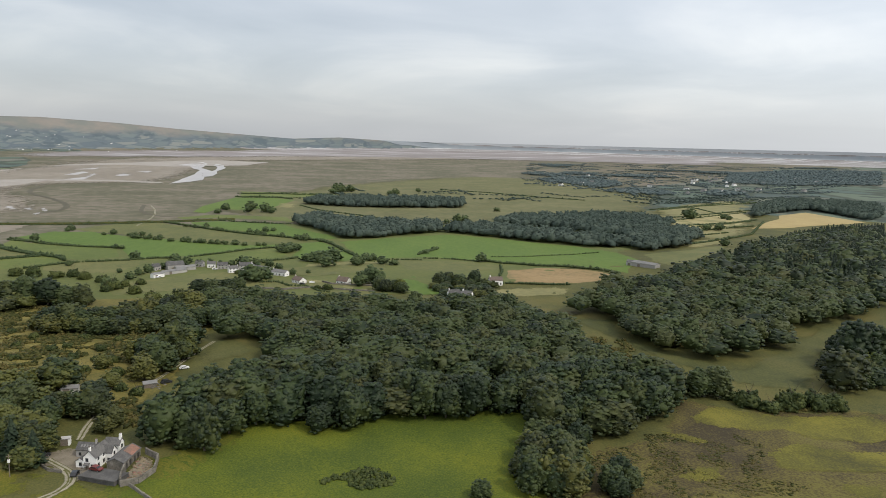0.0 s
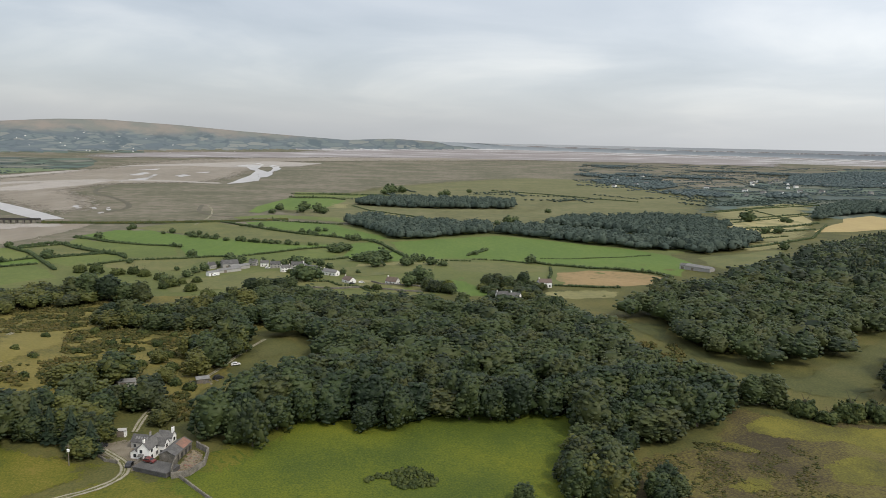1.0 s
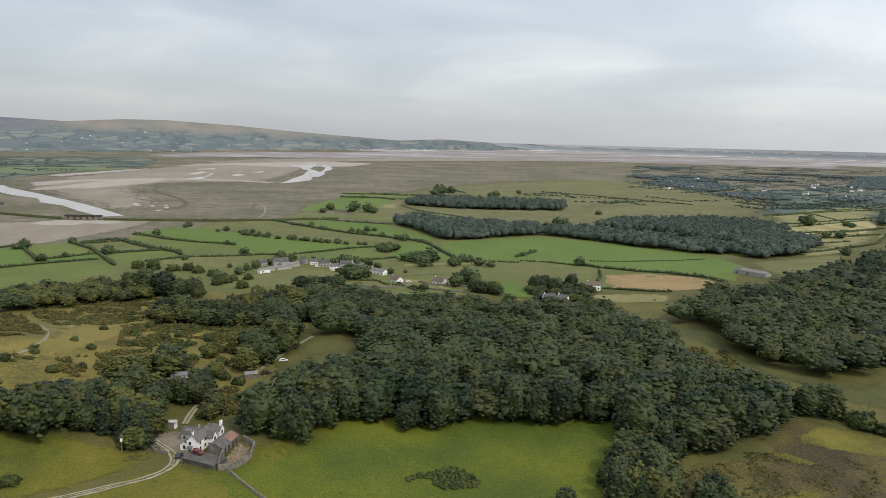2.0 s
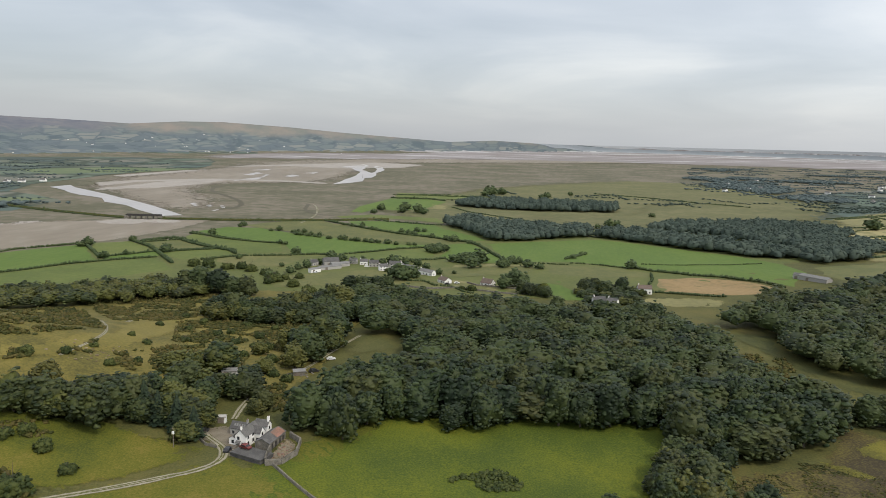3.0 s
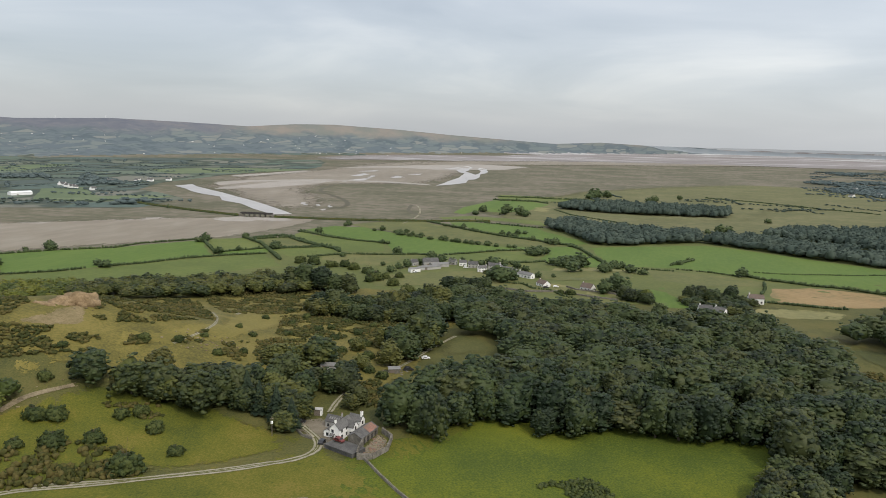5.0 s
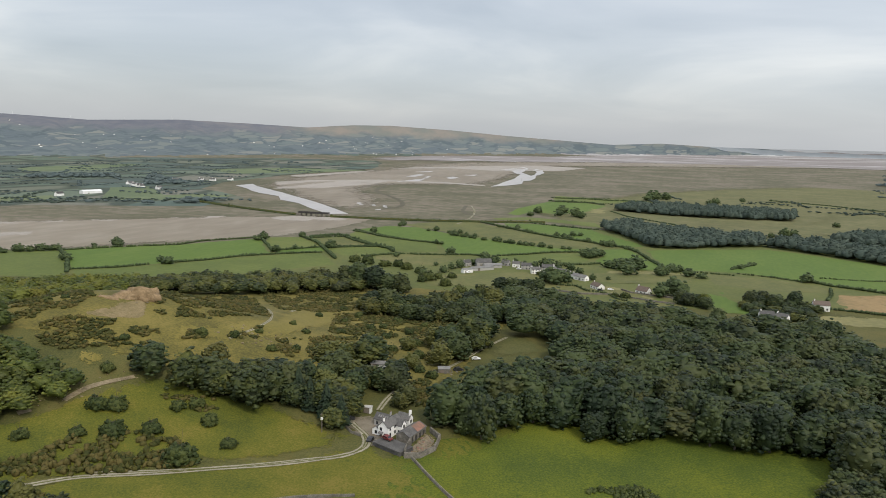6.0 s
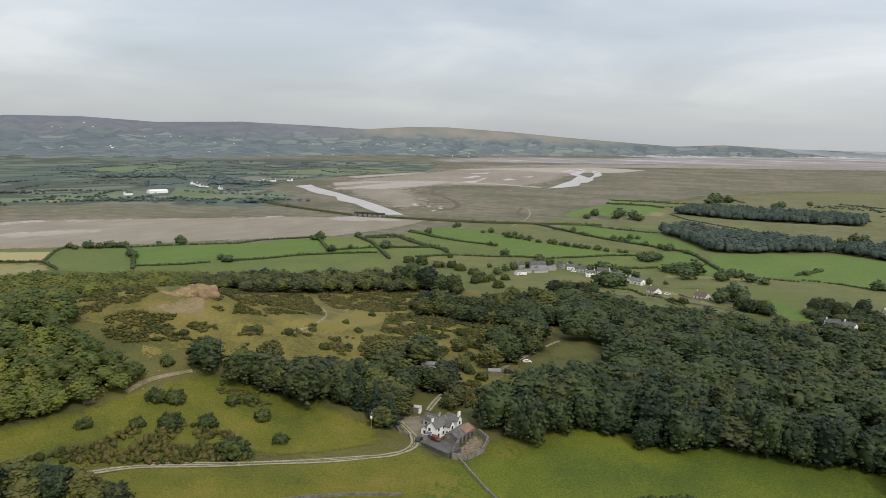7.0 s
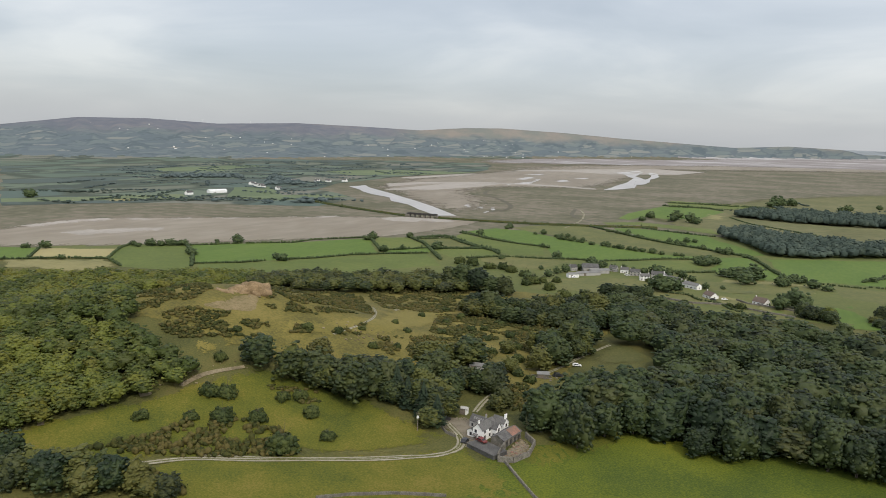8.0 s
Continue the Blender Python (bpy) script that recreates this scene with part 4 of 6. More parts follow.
patch(lush, [(-247, 1131), (-231, 1299), (-157, 1311), (-123, 1275), (-138, 1119), (-177, 1082), (-205, 1089), (-210, 1030), (-239, 1044)])
patch(lush2, [(-231, 1391), (-137, 1411), (-59, 1422), (-77, 1367), (-161, 1337), (-227, 1330)])
patch(lush2, [(-245, 1449), (-177, 1452), (-132, 1446), (-233, 1405)])
patch(straw, [(-143, 1216), (-94, 1204), (-95, 1121), (-130, 1125)], fade=0.05)
patch(lush2, [(-236, 968), (-195, 1003), (-94, 990), (-81, 936), (-137, 957), (-186, 965), (-223, 950)])
patch(tan, [(133, 567), (160, 578), (199, 563), (211, 536), (203, 519), (174, 507), (126, 510), (125, 533)])
patch(lush, [(36, 516), (54, 542), (59, 517), (73, 477), (52, 470), (45, 491)])
patch(straw, [(112, 492), (145, 494), (168, 487), (154, 464), (126, 462), (105, 475)], fade=0.05)
patch(straw, [(-33, 610), (13, 619), (43, 625), (36, 573), (-4, 558), (-38, 549)], fade=0.05)
patch(pasture, [(45, 629), (116, 607), (132, 592), (126, 564), (86, 555), (51, 570)])
patch(straw, [(-75, 541), (-35, 519), (-1, 509), (23, 500), (16, 479), (-23, 487), (-61, 507)], fade=0.05)
patch(lush2, [(10, 489), (19, 514), (40, 507), (35, 479), (20, 475)])
patch(pasture, [(277, 641), (369, 686), (364, 648), (294, 577), (266, 578)])
patch(lush2, [(256, 774), (321, 807), (344, 770), (286, 694), (263, 734)])
patch(water, [(-885, 1280), (-896, 1334), (-787, 1233), (-706, 1168), (-567, 1039), (-478, 951), (-426, 898), (-455, 885), (-524, 948), (-623, 1043), (-732, 1140), (-820, 1213)])
patch(water, [(-440, 1638), (-447, 1762), (-488, 2058), (-542, 2317), (-632, 2563), (-708, 2681), (-681, 2860), (-678, 3028), (-614, 2855), (-584, 2612), (-491, 2265), (-443, 1985), (-421, 1932), (-401, 1712)])
patch(water, [(-491, 2265), (-516, 2498), (-584, 2743), (-587, 2886), (-527, 2667), (-463, 2290), (-426, 1997), (-436, 1955)])
patch(pool, [(-700, 1665), (-691, 1827), (-761, 2077), (-703, 1960), (-646, 1735), (-672, 1631)], step=9.0, fade=0.06)
patch(pool, [(-772, 1904), (-796, 2091), (-754, 2039), (-736, 1898)], step=9.0, fade=0.06)
patch(pool, [(-655, 1924), (-666, 2030), (-614, 1959), (-622, 1881)], step=9.0, fade=0.06)
patch(pool, [(-502, 1060), (-511, 1101), (-474, 1040), (-475, 1020)], step=9.0, fade=0.06)
patch(pool, [(-442, 1036), (-456, 1082), (-423, 1024), (-420, 997)], step=9.0, fade=0.06)
patch(pool, [(-468, 1044), (-468, 1066), (-446, 1034), (-453, 1020)], step=9.0, fade=0.06)
patch(pool, [(-427, 976), (-424, 1004), (-415, 970)], step=9.0, fade=0.06)
patch(pool, [(-668, 2114), (-640, 2230), (-622, 2110)], step=9.0, fade=0.06)
patch(pool, [(-864, 2170), (-840, 2358), (-809, 2224)], step=9.0, fade=0.06)
patch(palesand, [(-909, 1438), (-870, 1568), (-764, 1706), (-597, 1740), (-458, 1701), (-440, 1638), (-573, 1674), (-722, 1648), (-828, 1495), (-815, 1306)], step=16.0, fade=0.03)
patch(palesand, [(-499, 795), (-475, 849), (-411, 861), (-390, 829), (-430, 798), (-468, 777)], fade=0.03)
patch(palesand, [(-666, 2529), (-859, 2591), (-978, 2395), (-1021, 2176), (-1022, 2553), (-885, 2960), (-665, 3327), (-433, 3219), (-463, 2798)], step=16.0, fade=0.03)
patch(straw, [(488, 1189), (608, 1328), (884, 1548), (577, 972), (493, 835), (356, 691), (360, 770), (433, 961)], fade=0.05)
patch(straw, [(498, 1189), (560, 1241), (808, 1398), (650, 1148), (562, 1100), (464, 1003)], fade=0.05)
patch(hay, [(456, 986), (552, 1080), (636, 1126), (576, 994), (524, 943), (421, 895)])
patch(straw, [(412, 875), (563, 970), (492, 852), (402, 789), (375, 798)], fade=0.05)
patch(straw, [(353, 785), (394, 772), (458, 831), (406, 738), (347, 691)], fade=0.05)
patch(barley, [(528, 898), (671, 1082), (753, 1151), (756, 998), (709, 970), (584, 906)])
patch(pasture, [(268, 597), (354, 691), (406, 728), (299, 575), (268, 566)])
patch(flat_pasture, [(21, 1011), (3, 1100), (169, 1160), (270, 1498), (525, 1412), (509, 1142), (408, 1130), (293, 1124), (203, 983), (99, 973)])
patch(heath, [(-262, 190), (-200, 196), (-160, 208), (-128, 206), (-95, 235), (-60, 262), (-55, 300), (-62, 330), (-58, 400), (-62, 470), (-150, 468), (-200, 440), (-255, 385), (-300, 320)])
patch(moor, [(148, 275), (170, 261), (211, 258), (233, 254), (270, 248), (192, 155), (71, 161), (86, 220), (123, 232)])
patch(moss, [(140, 249), (162, 264), (184, 253), (226, 252), (224, 237), (213, 222), (178, 222), (176, 231), (163, 231), (152, 235), (143, 238)])
patch(moss, [(156, 218), (173, 226), (189, 219), (208, 218), (191, 196), (171, 198), (153, 200), (154, 212)])
patch(moss, [(87, 203), (97, 209), (97, 198), (87, 194)])
patch(moss, [(166, 194), (191, 196), (177, 179), (160, 182)])
patch(moss, [(126, 239), (137, 236), (151, 221), (135, 222), (124, 230)])
patch(moss, [(119, 206), (136, 210), (140, 200), (123, 192), (113, 196)])
patch(turf, [(-190, 194), (-165, 221), (-167, 231), (-177, 238), (-166, 256), (-162, 296), (-184, 340), (-160, 379), (-143, 347), (-140, 305), (-136, 277), (-152, 239), (-162, 222), (-167, 213), (-169, 189), (-161, 177), (-173, 191)])
patch(turf, [(-234, 197), (-212, 212), (-189, 220), (-210, 211), (-222, 192)])
patch(turf, [(-246, 385), (-228, 421), (-231, 384), (-225, 352)])
patch(turf, [(-125, 288), (-135, 308), (-146, 352), (-132, 361), (-121, 316), (-114, 293)])
patch(turf, [(-130, 356), (-100, 356), (-94, 344), (-116, 336)])
patch(turf, [(-187, 414), (-174, 425), (-168, 408), (-180, 400)])
patch(valley, [(-58, 313), (-62, 361), (-42, 360), (-27, 334), (-43, 321)])
patch(outcrop, [(-204, 217), (-199, 233), (-201, 255), (-193, 250), (-181, 234), (-189, 223)])
patch(yard, [(-49.5, 202), (-44.4, 202.4), (-42.2, 208.5), (-43.6, 216), (-48, 219.5), (-49.5, 210)], fade=0.05)
patch(pasture, [(-74, 524), (-54, 524), (-15, 519), (27, 512), (28, 464), (0, 468), (-15, 487), (-40, 491), (-69, 502)])
patch(pasture, [(-68, 577), (-24, 592), (31, 612), (32, 570), (-18, 546), (-38, 548)])
patch(pasture, [(-164, 518), (-138, 537), (-97, 568), (-81, 557), (-66, 528), (-86, 495), (-126, 487), (-148, 477)])
patch(yard, [(-82, 215), (-78, 224), (-70, 226), (-64, 217), (-57, 211), (-57, 203), (-63, 202), (-67, 207), (-74, 211)], fade=0.05)
patch(meadow, [(-43, 200), (-31, 213), (-18, 223), (-14, 246), (3, 262), (22, 250), (68, 257), (86, 255), (77, 220), (61, 162), (-41, 166)], grow=7.0)
patch(meadow, [(-42, 214), (-16, 228), (-16, 248), (-1, 258), (17, 244), (64, 250), (66, 211), (-12, 164), (-46, 200)], grow=7.0)
patch(paddock, [(-167, 107), (-191, 120), (-171, 160), (-165, 179), (-155, 207), (-132, 214), (-110, 219), (-72, 209), (-76, 190), (-118, 153), (-148, 126)])
patch(paddock, [(-116, 194), (-109, 215), (-91, 214), (-73, 211), (-63, 201), (-50, 190), (-33, 198), (-14, 227), (-14, 247), (-26, 258), (-38, 235), (-45, 220), (-52, 207), (-66, 202)])
patch(paddock, [(-140, 128), (-132, 152), (-95, 179), (-69, 199), (-62, 205), (-44, 198), (-19, 175), (-112, 117)])
patch(paddock, [(-125, 147), (-91, 174), (-62, 194), (-52, 199), (-48, 200), (-13, 163), (-102, 109)])
patch(paddock, [(-123, 175), (-116, 194), (-109, 211), (-89, 211), (-72, 206), (-69, 196), (-93, 176), (-106, 169)])
patch(paddock, [(-183, 122), (-168, 158), (-162, 177), (-154, 200), (-132, 208), (-108, 214), (-116, 194), (-124, 176), (-147, 171), (-150, 150), (-162, 131), (-171, 116)])
patch(valley, [(135, 406), (173, 406), (161, 359), (195, 309), (282, 384), (365, 408), (341, 369), (265, 338), (213, 272), (187, 280), (172, 301), (160, 319)])
# the pale sands of the open bay, far out
def bearing(az, r):
    return EX + r * math.sin(radians(az)), EY + r * math.cos(radians(az))


def bay(az, knots):
    return bearing(az, float(np.interp(az, (-27, -20, -12, -5, 2, 12, 27), knots)) + 160 * math.sin(az * 1.7))


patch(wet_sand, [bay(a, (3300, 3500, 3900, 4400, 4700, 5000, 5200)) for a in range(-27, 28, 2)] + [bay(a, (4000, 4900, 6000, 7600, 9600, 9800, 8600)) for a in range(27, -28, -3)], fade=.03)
track(2.1, [(-126, 151), (-102, 166), (-78, 186), (-66, 192), (-63, 200), (-65, 206), (-69, 211)])
track(2.1, [(-139, 134), (-133, 142), (-128, 148), (-112, 158), (-92, 174), (-67, 192), (-62, 200), (-65, 208), (-71, 213), (-76, 217)])
track(2, [(-72, 231), (-74, 244), (-74, 253)])
track(1.6, [(-69, 284), (-64, 309), (-60, 336), (-55, 353)])
track(1.7, [(-164, 176), (-164, 182), (-163, 188), (-156, 202)], rubble)
track(2.2, [(-181, 133), (-179, 136)], rubble)
track(2.2, [(-170, 163), (-168, 168)], rubble)
track(2, [(-179, 343), (-188, 370)])
track(1.2, [(-151, 249), (-153, 278), (-164, 303), (-190, 337)])
track(2.4, [(-258, 870), (-266, 963), (-292, 1059), (-320, 1127)])
track(7, [(-640, 1500), (-600, 1330), (-480, 1190), (-410, 1060), (-420, 985)], creek_mud)
track(5, [(-330, 1130), (-300, 1010), (-240, 960), (-180, 1010)], creek_mud)

# ---- woods ----


def lone_tree(x, y, r):
    plant(x, y, r, r * rt.uniform(1.15, 1.6), "hedge", "field trees")


wood([(-46, 219), (-23, 222), (-16, 237), (-14, 248), (4, 253), (24, 243), (66, 248), (82, 251), (81, 229), (90, 226), (122, 234), (149, 273), (144, 269), (138, 305), (124, 354), (119, 390), (104, 417), (74, 412), (43, 413), (10, 422), (-25, 428), (-44, 436), (-68, 445), (-82, 425), (-59, 378), (-48, 356), (-33, 357), (-17, 303), (-42, 260), (-47, 223)], 9.8, (5.0, 9.6), (11.0, 18.5), 1, "trees of the big wood", .0, limit=100, models=NEAR, label="rear of the dense broadleaf wood")
wood([(67, 194), (79, 221), (91, 220), (86, 189)], 7.5, (4.5, 6.0), (10, 13), 2, "trees of the big wood", .2, light_kind="olive")
wood([(-153, 194), (-148, 206), (-137, 220), (-124, 233), (-105, 236), (-89, 231), (-78, 219), (-87, 215), (-110, 216), (-129, 210), (-150, 205)], 9.0, (4.5, 6.8), (8, 12), 3, "trees above the farmhouse", 0.5, light_kind="olive")
wood([(-87, 321), (-71, 331), (-64, 353), (-60, 340), (-61, 322), (-72, 300)], 8.5, (4.5, 6.5), (10, 14), 4, "trees by the glade", .5, light_kind="olive")
wood([(-149, 372), (-138, 396), (-112, 414), (-84, 433), (-60, 395), (-63, 379), (-81, 373), (-112, 366), (-145, 371)], 9.0, (4.8, 7), (8, 12), 5, "trees behind the common", .3, limit=40, light_kind="olive")
wood([(-114, 497), (-104, 490), (-76, 495), (-58, 488), (-62, 488), (-82, 475)], 9.0, (4.5, 6.5), (8, 11), 6, "hamlet copse", .05)
wood([(21, 490), (27, 496), (45, 488), (48, 474), (35, 478)], 8.5, (4.5, 6.0), (8, 11), 7, "cottage trees", .05)
wood([(64, 504), (77, 510), (103, 516), (113, 498), (105, 503), (80, 494)], 8.5, (4.5, 6.0), (8, 11), 8, "cottage trees", .05)
wood([(66, 506), (82, 515), (102, 510), (112, 494), (100, 465), (77, 454), (68, 473)], 8.0, (3.6, 5.0), (3.8, 5.6), 15, "cottage trees", .3, light_kind="olive")
wood([(219, 279), (265, 338), (306, 358), (246, 278)], 8.0, (4.5, 6.5), (9, 13), 9, "valley trees", .1)
wood([(-185, 123), (-169, 159), (-162, 175), (-171, 189), (-178, 188), (-203, 186), (-232, 179), (-257, 166)], 6.6, (4.2, 5.8), (8.0, 9.8), 10, "trees of the hillside wood", 1.0, limit=24, models=MID, material=leaf_light)
wood([(-330, 398), (-200, 477), (-155, 454), (-230, 398), (-290, 365), (-305, 350)], 9.0, (5.2, 7.5), (8, 11), 11, single=False, material=leaf_olive, label="belt of low broadleaf wood behind the common")
wood([(-480, 290), (-385, 362), (-330, 398), (-305, 350), (-335, 320), (-370, 250), (-430, 220)], 9.0, (5.2, 7.5), (8, 11), 14, single=False, material=leaf_light, label="olive green wood behind the hill")
wood([(164, 369), (165, 338), (196, 312), (246, 350), (269, 382), (299, 388), (345, 412), (661, 836), (572, 806), (480, 736), (323, 560), (253, 510), (197, 465), (200, 484), (138, 405), (135, 420), (160, 408)], 10.8, (5.8, 10.5), (10.5, 17), 12, single=False, models=MID, label="broad dense wood in the side valley")
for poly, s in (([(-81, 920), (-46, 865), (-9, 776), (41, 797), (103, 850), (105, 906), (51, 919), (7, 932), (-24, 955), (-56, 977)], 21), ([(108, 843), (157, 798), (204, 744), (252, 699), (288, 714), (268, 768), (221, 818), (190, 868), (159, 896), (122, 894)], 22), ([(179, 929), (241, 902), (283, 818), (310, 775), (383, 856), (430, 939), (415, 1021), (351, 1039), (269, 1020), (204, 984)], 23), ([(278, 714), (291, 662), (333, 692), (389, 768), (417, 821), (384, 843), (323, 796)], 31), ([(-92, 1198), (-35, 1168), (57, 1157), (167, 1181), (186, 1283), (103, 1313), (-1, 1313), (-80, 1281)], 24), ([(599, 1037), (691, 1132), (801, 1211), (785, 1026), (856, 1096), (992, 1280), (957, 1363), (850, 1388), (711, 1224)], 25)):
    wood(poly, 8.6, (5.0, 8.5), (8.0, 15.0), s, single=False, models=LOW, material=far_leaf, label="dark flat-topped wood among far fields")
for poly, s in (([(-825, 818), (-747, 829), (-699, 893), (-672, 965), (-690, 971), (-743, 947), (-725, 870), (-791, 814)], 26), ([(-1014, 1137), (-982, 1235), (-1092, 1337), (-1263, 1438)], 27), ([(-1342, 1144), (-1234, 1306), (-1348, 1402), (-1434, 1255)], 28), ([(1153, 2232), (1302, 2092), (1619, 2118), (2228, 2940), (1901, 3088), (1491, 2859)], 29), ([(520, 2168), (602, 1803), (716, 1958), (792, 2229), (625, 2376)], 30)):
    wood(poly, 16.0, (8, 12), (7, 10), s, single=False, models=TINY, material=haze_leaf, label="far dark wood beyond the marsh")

# ---- hedges and single trees ----
hedge([(-242, 911), (-204, 878), (-157, 836), (-117, 807), (-81, 790), (-47, 768), (-34, 763), (-20, 734), (2, 662), (16, 630)], 2.4, 1.5)
hedge([(-217, 929), (-180, 938), (-138, 920), (-99, 910), (-80, 910)], 2.2, 1.4)
hedge([(-141, 644), (-119, 666), (-96, 694), (-64, 713)], 1.9, 1.1)
hedge([(-185, 627), (-166, 637), (-145, 637)], 1.9, 1.1)
hedge([(-342, 747), (-297, 714), (-266, 702), (-246, 697), (-221, 695)], 1.9, 1.1)
hedge([(-356, 668), (-343, 691), (-332, 695), (-303, 667), (-272, 646), (-249, 634), (-236, 618)], 2.6, 1.6)
hedge([(-299, 614), (-277, 632), (-264, 641)], 1.9, 1.1)
hedge([(-252, 581), (-228, 610), (-184, 625)], 1.9, 1.1)
hedge([(-84, 618), (-58, 628), (-44, 642)], 1.9, 1.1)
hedge([(16, 630), (43, 626), (67, 623)], 1.3, 0.8)
hedge([(-231, 1391), (-171, 1407), (-124, 1400), (-59, 1422)], 3, 2)
hedge([(-227, 1316), (-158, 1323), (-122, 1288)], 3, 2)
hedge([(-59, 519), (-46, 519), (-36, 502), (-23, 500), (-13, 482), (-5, 477)], 1.3, 0.8)
hedge([(121, 618), (131, 606), (149, 595), (162, 586), (184, 578), (208, 560), (219, 537)], 2.2, 1.4)
hedge([(69, 634), (94, 628), (117, 613)], 1.4, 0.8)
hedge([(65, 657), (77, 678), (87, 697)], 2.2, 1.4)
hedge([(131, 637), (168, 638), (209, 649), (241, 662)], 1.1, 0.6)
hedge([(131, 588), (127, 558), (121, 536)], 1.6, 1.1)
hedge([(119, 507), (142, 499), (168, 500)], 1.6, 1.1)
hedge([(-555, 334), (-542, 349), (-524, 367), (-494, 388), (-456, 372)], 1.9, 1.1)
hedge([(-542, 349), (-584, 385)], 1.9, 1.1)
hedge([(-494, 388), (-531, 427), (-546, 451)], 1.9, 1.1)
hedge([(-502, 479), (-459, 448), (-413, 405)], 2.6, 1.7)
hedge([(-420, 415), (-396, 438), (-384, 460)], 1.9, 1.1)
hedge([(-499, 479), (-473, 516), (-435, 556), (-432, 587), (-398, 637)], 1.9, 1.1)
hedge([(-398, 637), (-334, 563)], 2.4, 1.5)
hedge([(-379, 468), (-359, 497), (-345, 529), (-321, 558), (-293, 584)], 1.9, 1.1)
hedge([(-336, 572), (-309, 612), (-259, 651)], 1.9, 1.1)
hedge([(-364, 664), (-331, 637), (-296, 594), (-266, 557)], 2.8, 1.8)
hedge([(-339, 736), (-298, 720), (-255, 699), (-218, 694)], 1.9, 1.1)
hedge([(-350, 665), (-326, 691)], 1.9, 1.1)
hedge([(-326, 691), (-272, 650), (-243, 636)], 2.2, 1.5)
hedge([(509, 1178), (627, 1271), (790, 1365)], 2.2, 1.8)
hedge([(462, 1030), (567, 1101), (685, 1185)], 2.0, 1.6)
hedge([(419, 909), (524, 959), (595, 1012)], 2.0, 1.6)
hedge([(344, 814), (438, 865), (543, 926)], 2.0, 1.6)
hedge([(356, 724), (401, 758), (486, 829)], 2.0, 1.6)
hedge([(486, 829), (556, 935), (588, 981)], 2.0, 1.6)
hedge([(600, 1270), (590, 1191), (576, 1063)], 1.8, 1.4)
for x, y, r in [(-230, 769, 3.2), (-222, 761, 3.8), (-213, 756, 3), (-203, 755, 3.2), (-197, 750, 2.6), (-183, 742, 2.8), (-171, 741, 3.2), (-167, 744, 4.2), (-153, 735, 3.2), (-149, 732, 3.6), (-140, 730, 3.6), (-133, 727, 3.4), (-126, 727, 3), (-116, 725, 4.2), (-106, 720, 2.8), (-93, 721, 2.6), (-87, 722, 2.2), (-312, 809, 3.4), (-310, 817, 3), (-264, 783, 2.8), (-200, 867, 3), (-188, 859, 2.8), (-174, 852, 3.4), (-152, 833, 2.8)]:
    lone_tree(x, y, r)
for x, y, r in [(-117, 813, 4.2), (-106, 805, 2.8), (-101, 807, 4), (-77, 787, 3.6), (-50, 771, 5), (-54, 765, 4), (-33, 753, 3.2), (-31, 759, 3), (16, 632, 5.2), (23, 628, 4), (31, 604, 6), (9, 600, 5.5), (-20, 612, 8.5), (-26, 626, 7), (-16, 614, 7), (-66, 682, 5), (-56, 694, 5), (-59, 673, 6), (-73, 556, 3.6), (-364, 664, 4.6), (-390, 626, 4.6), (-302, 611, 4.4), (-474, 520, 4.5), (-487, 504, 2.6)]:
    lone_tree(x, y, r)
for x, y, r in [(-386, 475, 4), (-529, 446, 3.2), (-523, 457, 4), (-517, 462, 4.2), (-513, 469, 3.6), (-507, 473, 4.2), (-504, 477, 4), (-598, 381, 4), (-463, 449, 5)]:
    lone_tree(x, y, r)
hedge([(415, 881), (572, 986)])
hedge([(460, 994), (644, 1136)])
hedge([(498, 1189), (821, 1432)])
hedge([(370, 786), (464, 843)])
hedge([(-240, 1399), (-128, 1448)])
hedge([(-212, 1298), (-84, 1330), (-47, 1410)])
hedge([(-99, 1175), (-66, 1104), (37, 992)])
for x, y, r in [(-313, 736, 2.7), (-220, 691, 3.6), (-185, 635, 4.9), (-148, 624, 4.8), (-58, 692, 5.7), (-66, 703, 4.1), (-16, 592, 6.8), (10, 597, 4.4), (20, 622, 3.6), (29, 625, 2.6), (41, 596, 3.9), (-28, 559, 2.3), (72, 666, 3.3), (82, 690, 2.8), (118, 614, 5.6), (-158, 839, 3.5), (-197, 1078, 8.1), (-161, 1085, 10.8), (-136, 1056, 9.6), (-198, 1028, 6.0)]:
    lone_tree(x, y, r)
for x, y, r in [(-159, 1051, 7.0), (-125, 1041, 6.9), (-177, 869, 3.7), (-118, 813, 3.4), (-108, 809, 4.0), (-78, 793, 3.3), (-60, 772, 3.8), (-50, 764, 4.4), (-228, 762, 2.6), (-221, 764, 2.6), (-210, 756, 2.6), (-202, 753, 2.6), (-171, 743, 3.8), (-158, 736, 2.5), (-142, 738, 3.1), (-136, 738, 3.1), (-130, 736, 2.5), (-117, 729, 3.7), (-107, 726, 2.4), (-91, 722, 1.8)]:
    lone_tree(x, y, r)
for x, y, r in [(-86, 723, 1.8), (-164, 736, 2.5), (-185, 742, 2.5), (493, 1021, 13.8), (548, 1025, 5.6), (548, 1008, 5.6), (466, 873, 8.0), (448, 871, 6.3), (395, 717, 6.6), (137, 964, 7.9), (148, 979, 6.5), (120, 947, 4.7), (220, 1131, 5.6), (-50, 1470, 14.5), (-29, 1510, 12.4), (-60, 1452, 9.5), (65, 1456, 9.5), (53, 1438, 7.1), (117, 1554, 6.4), (-484, 527, 6.0)]:
    lone_tree(x, y, r)
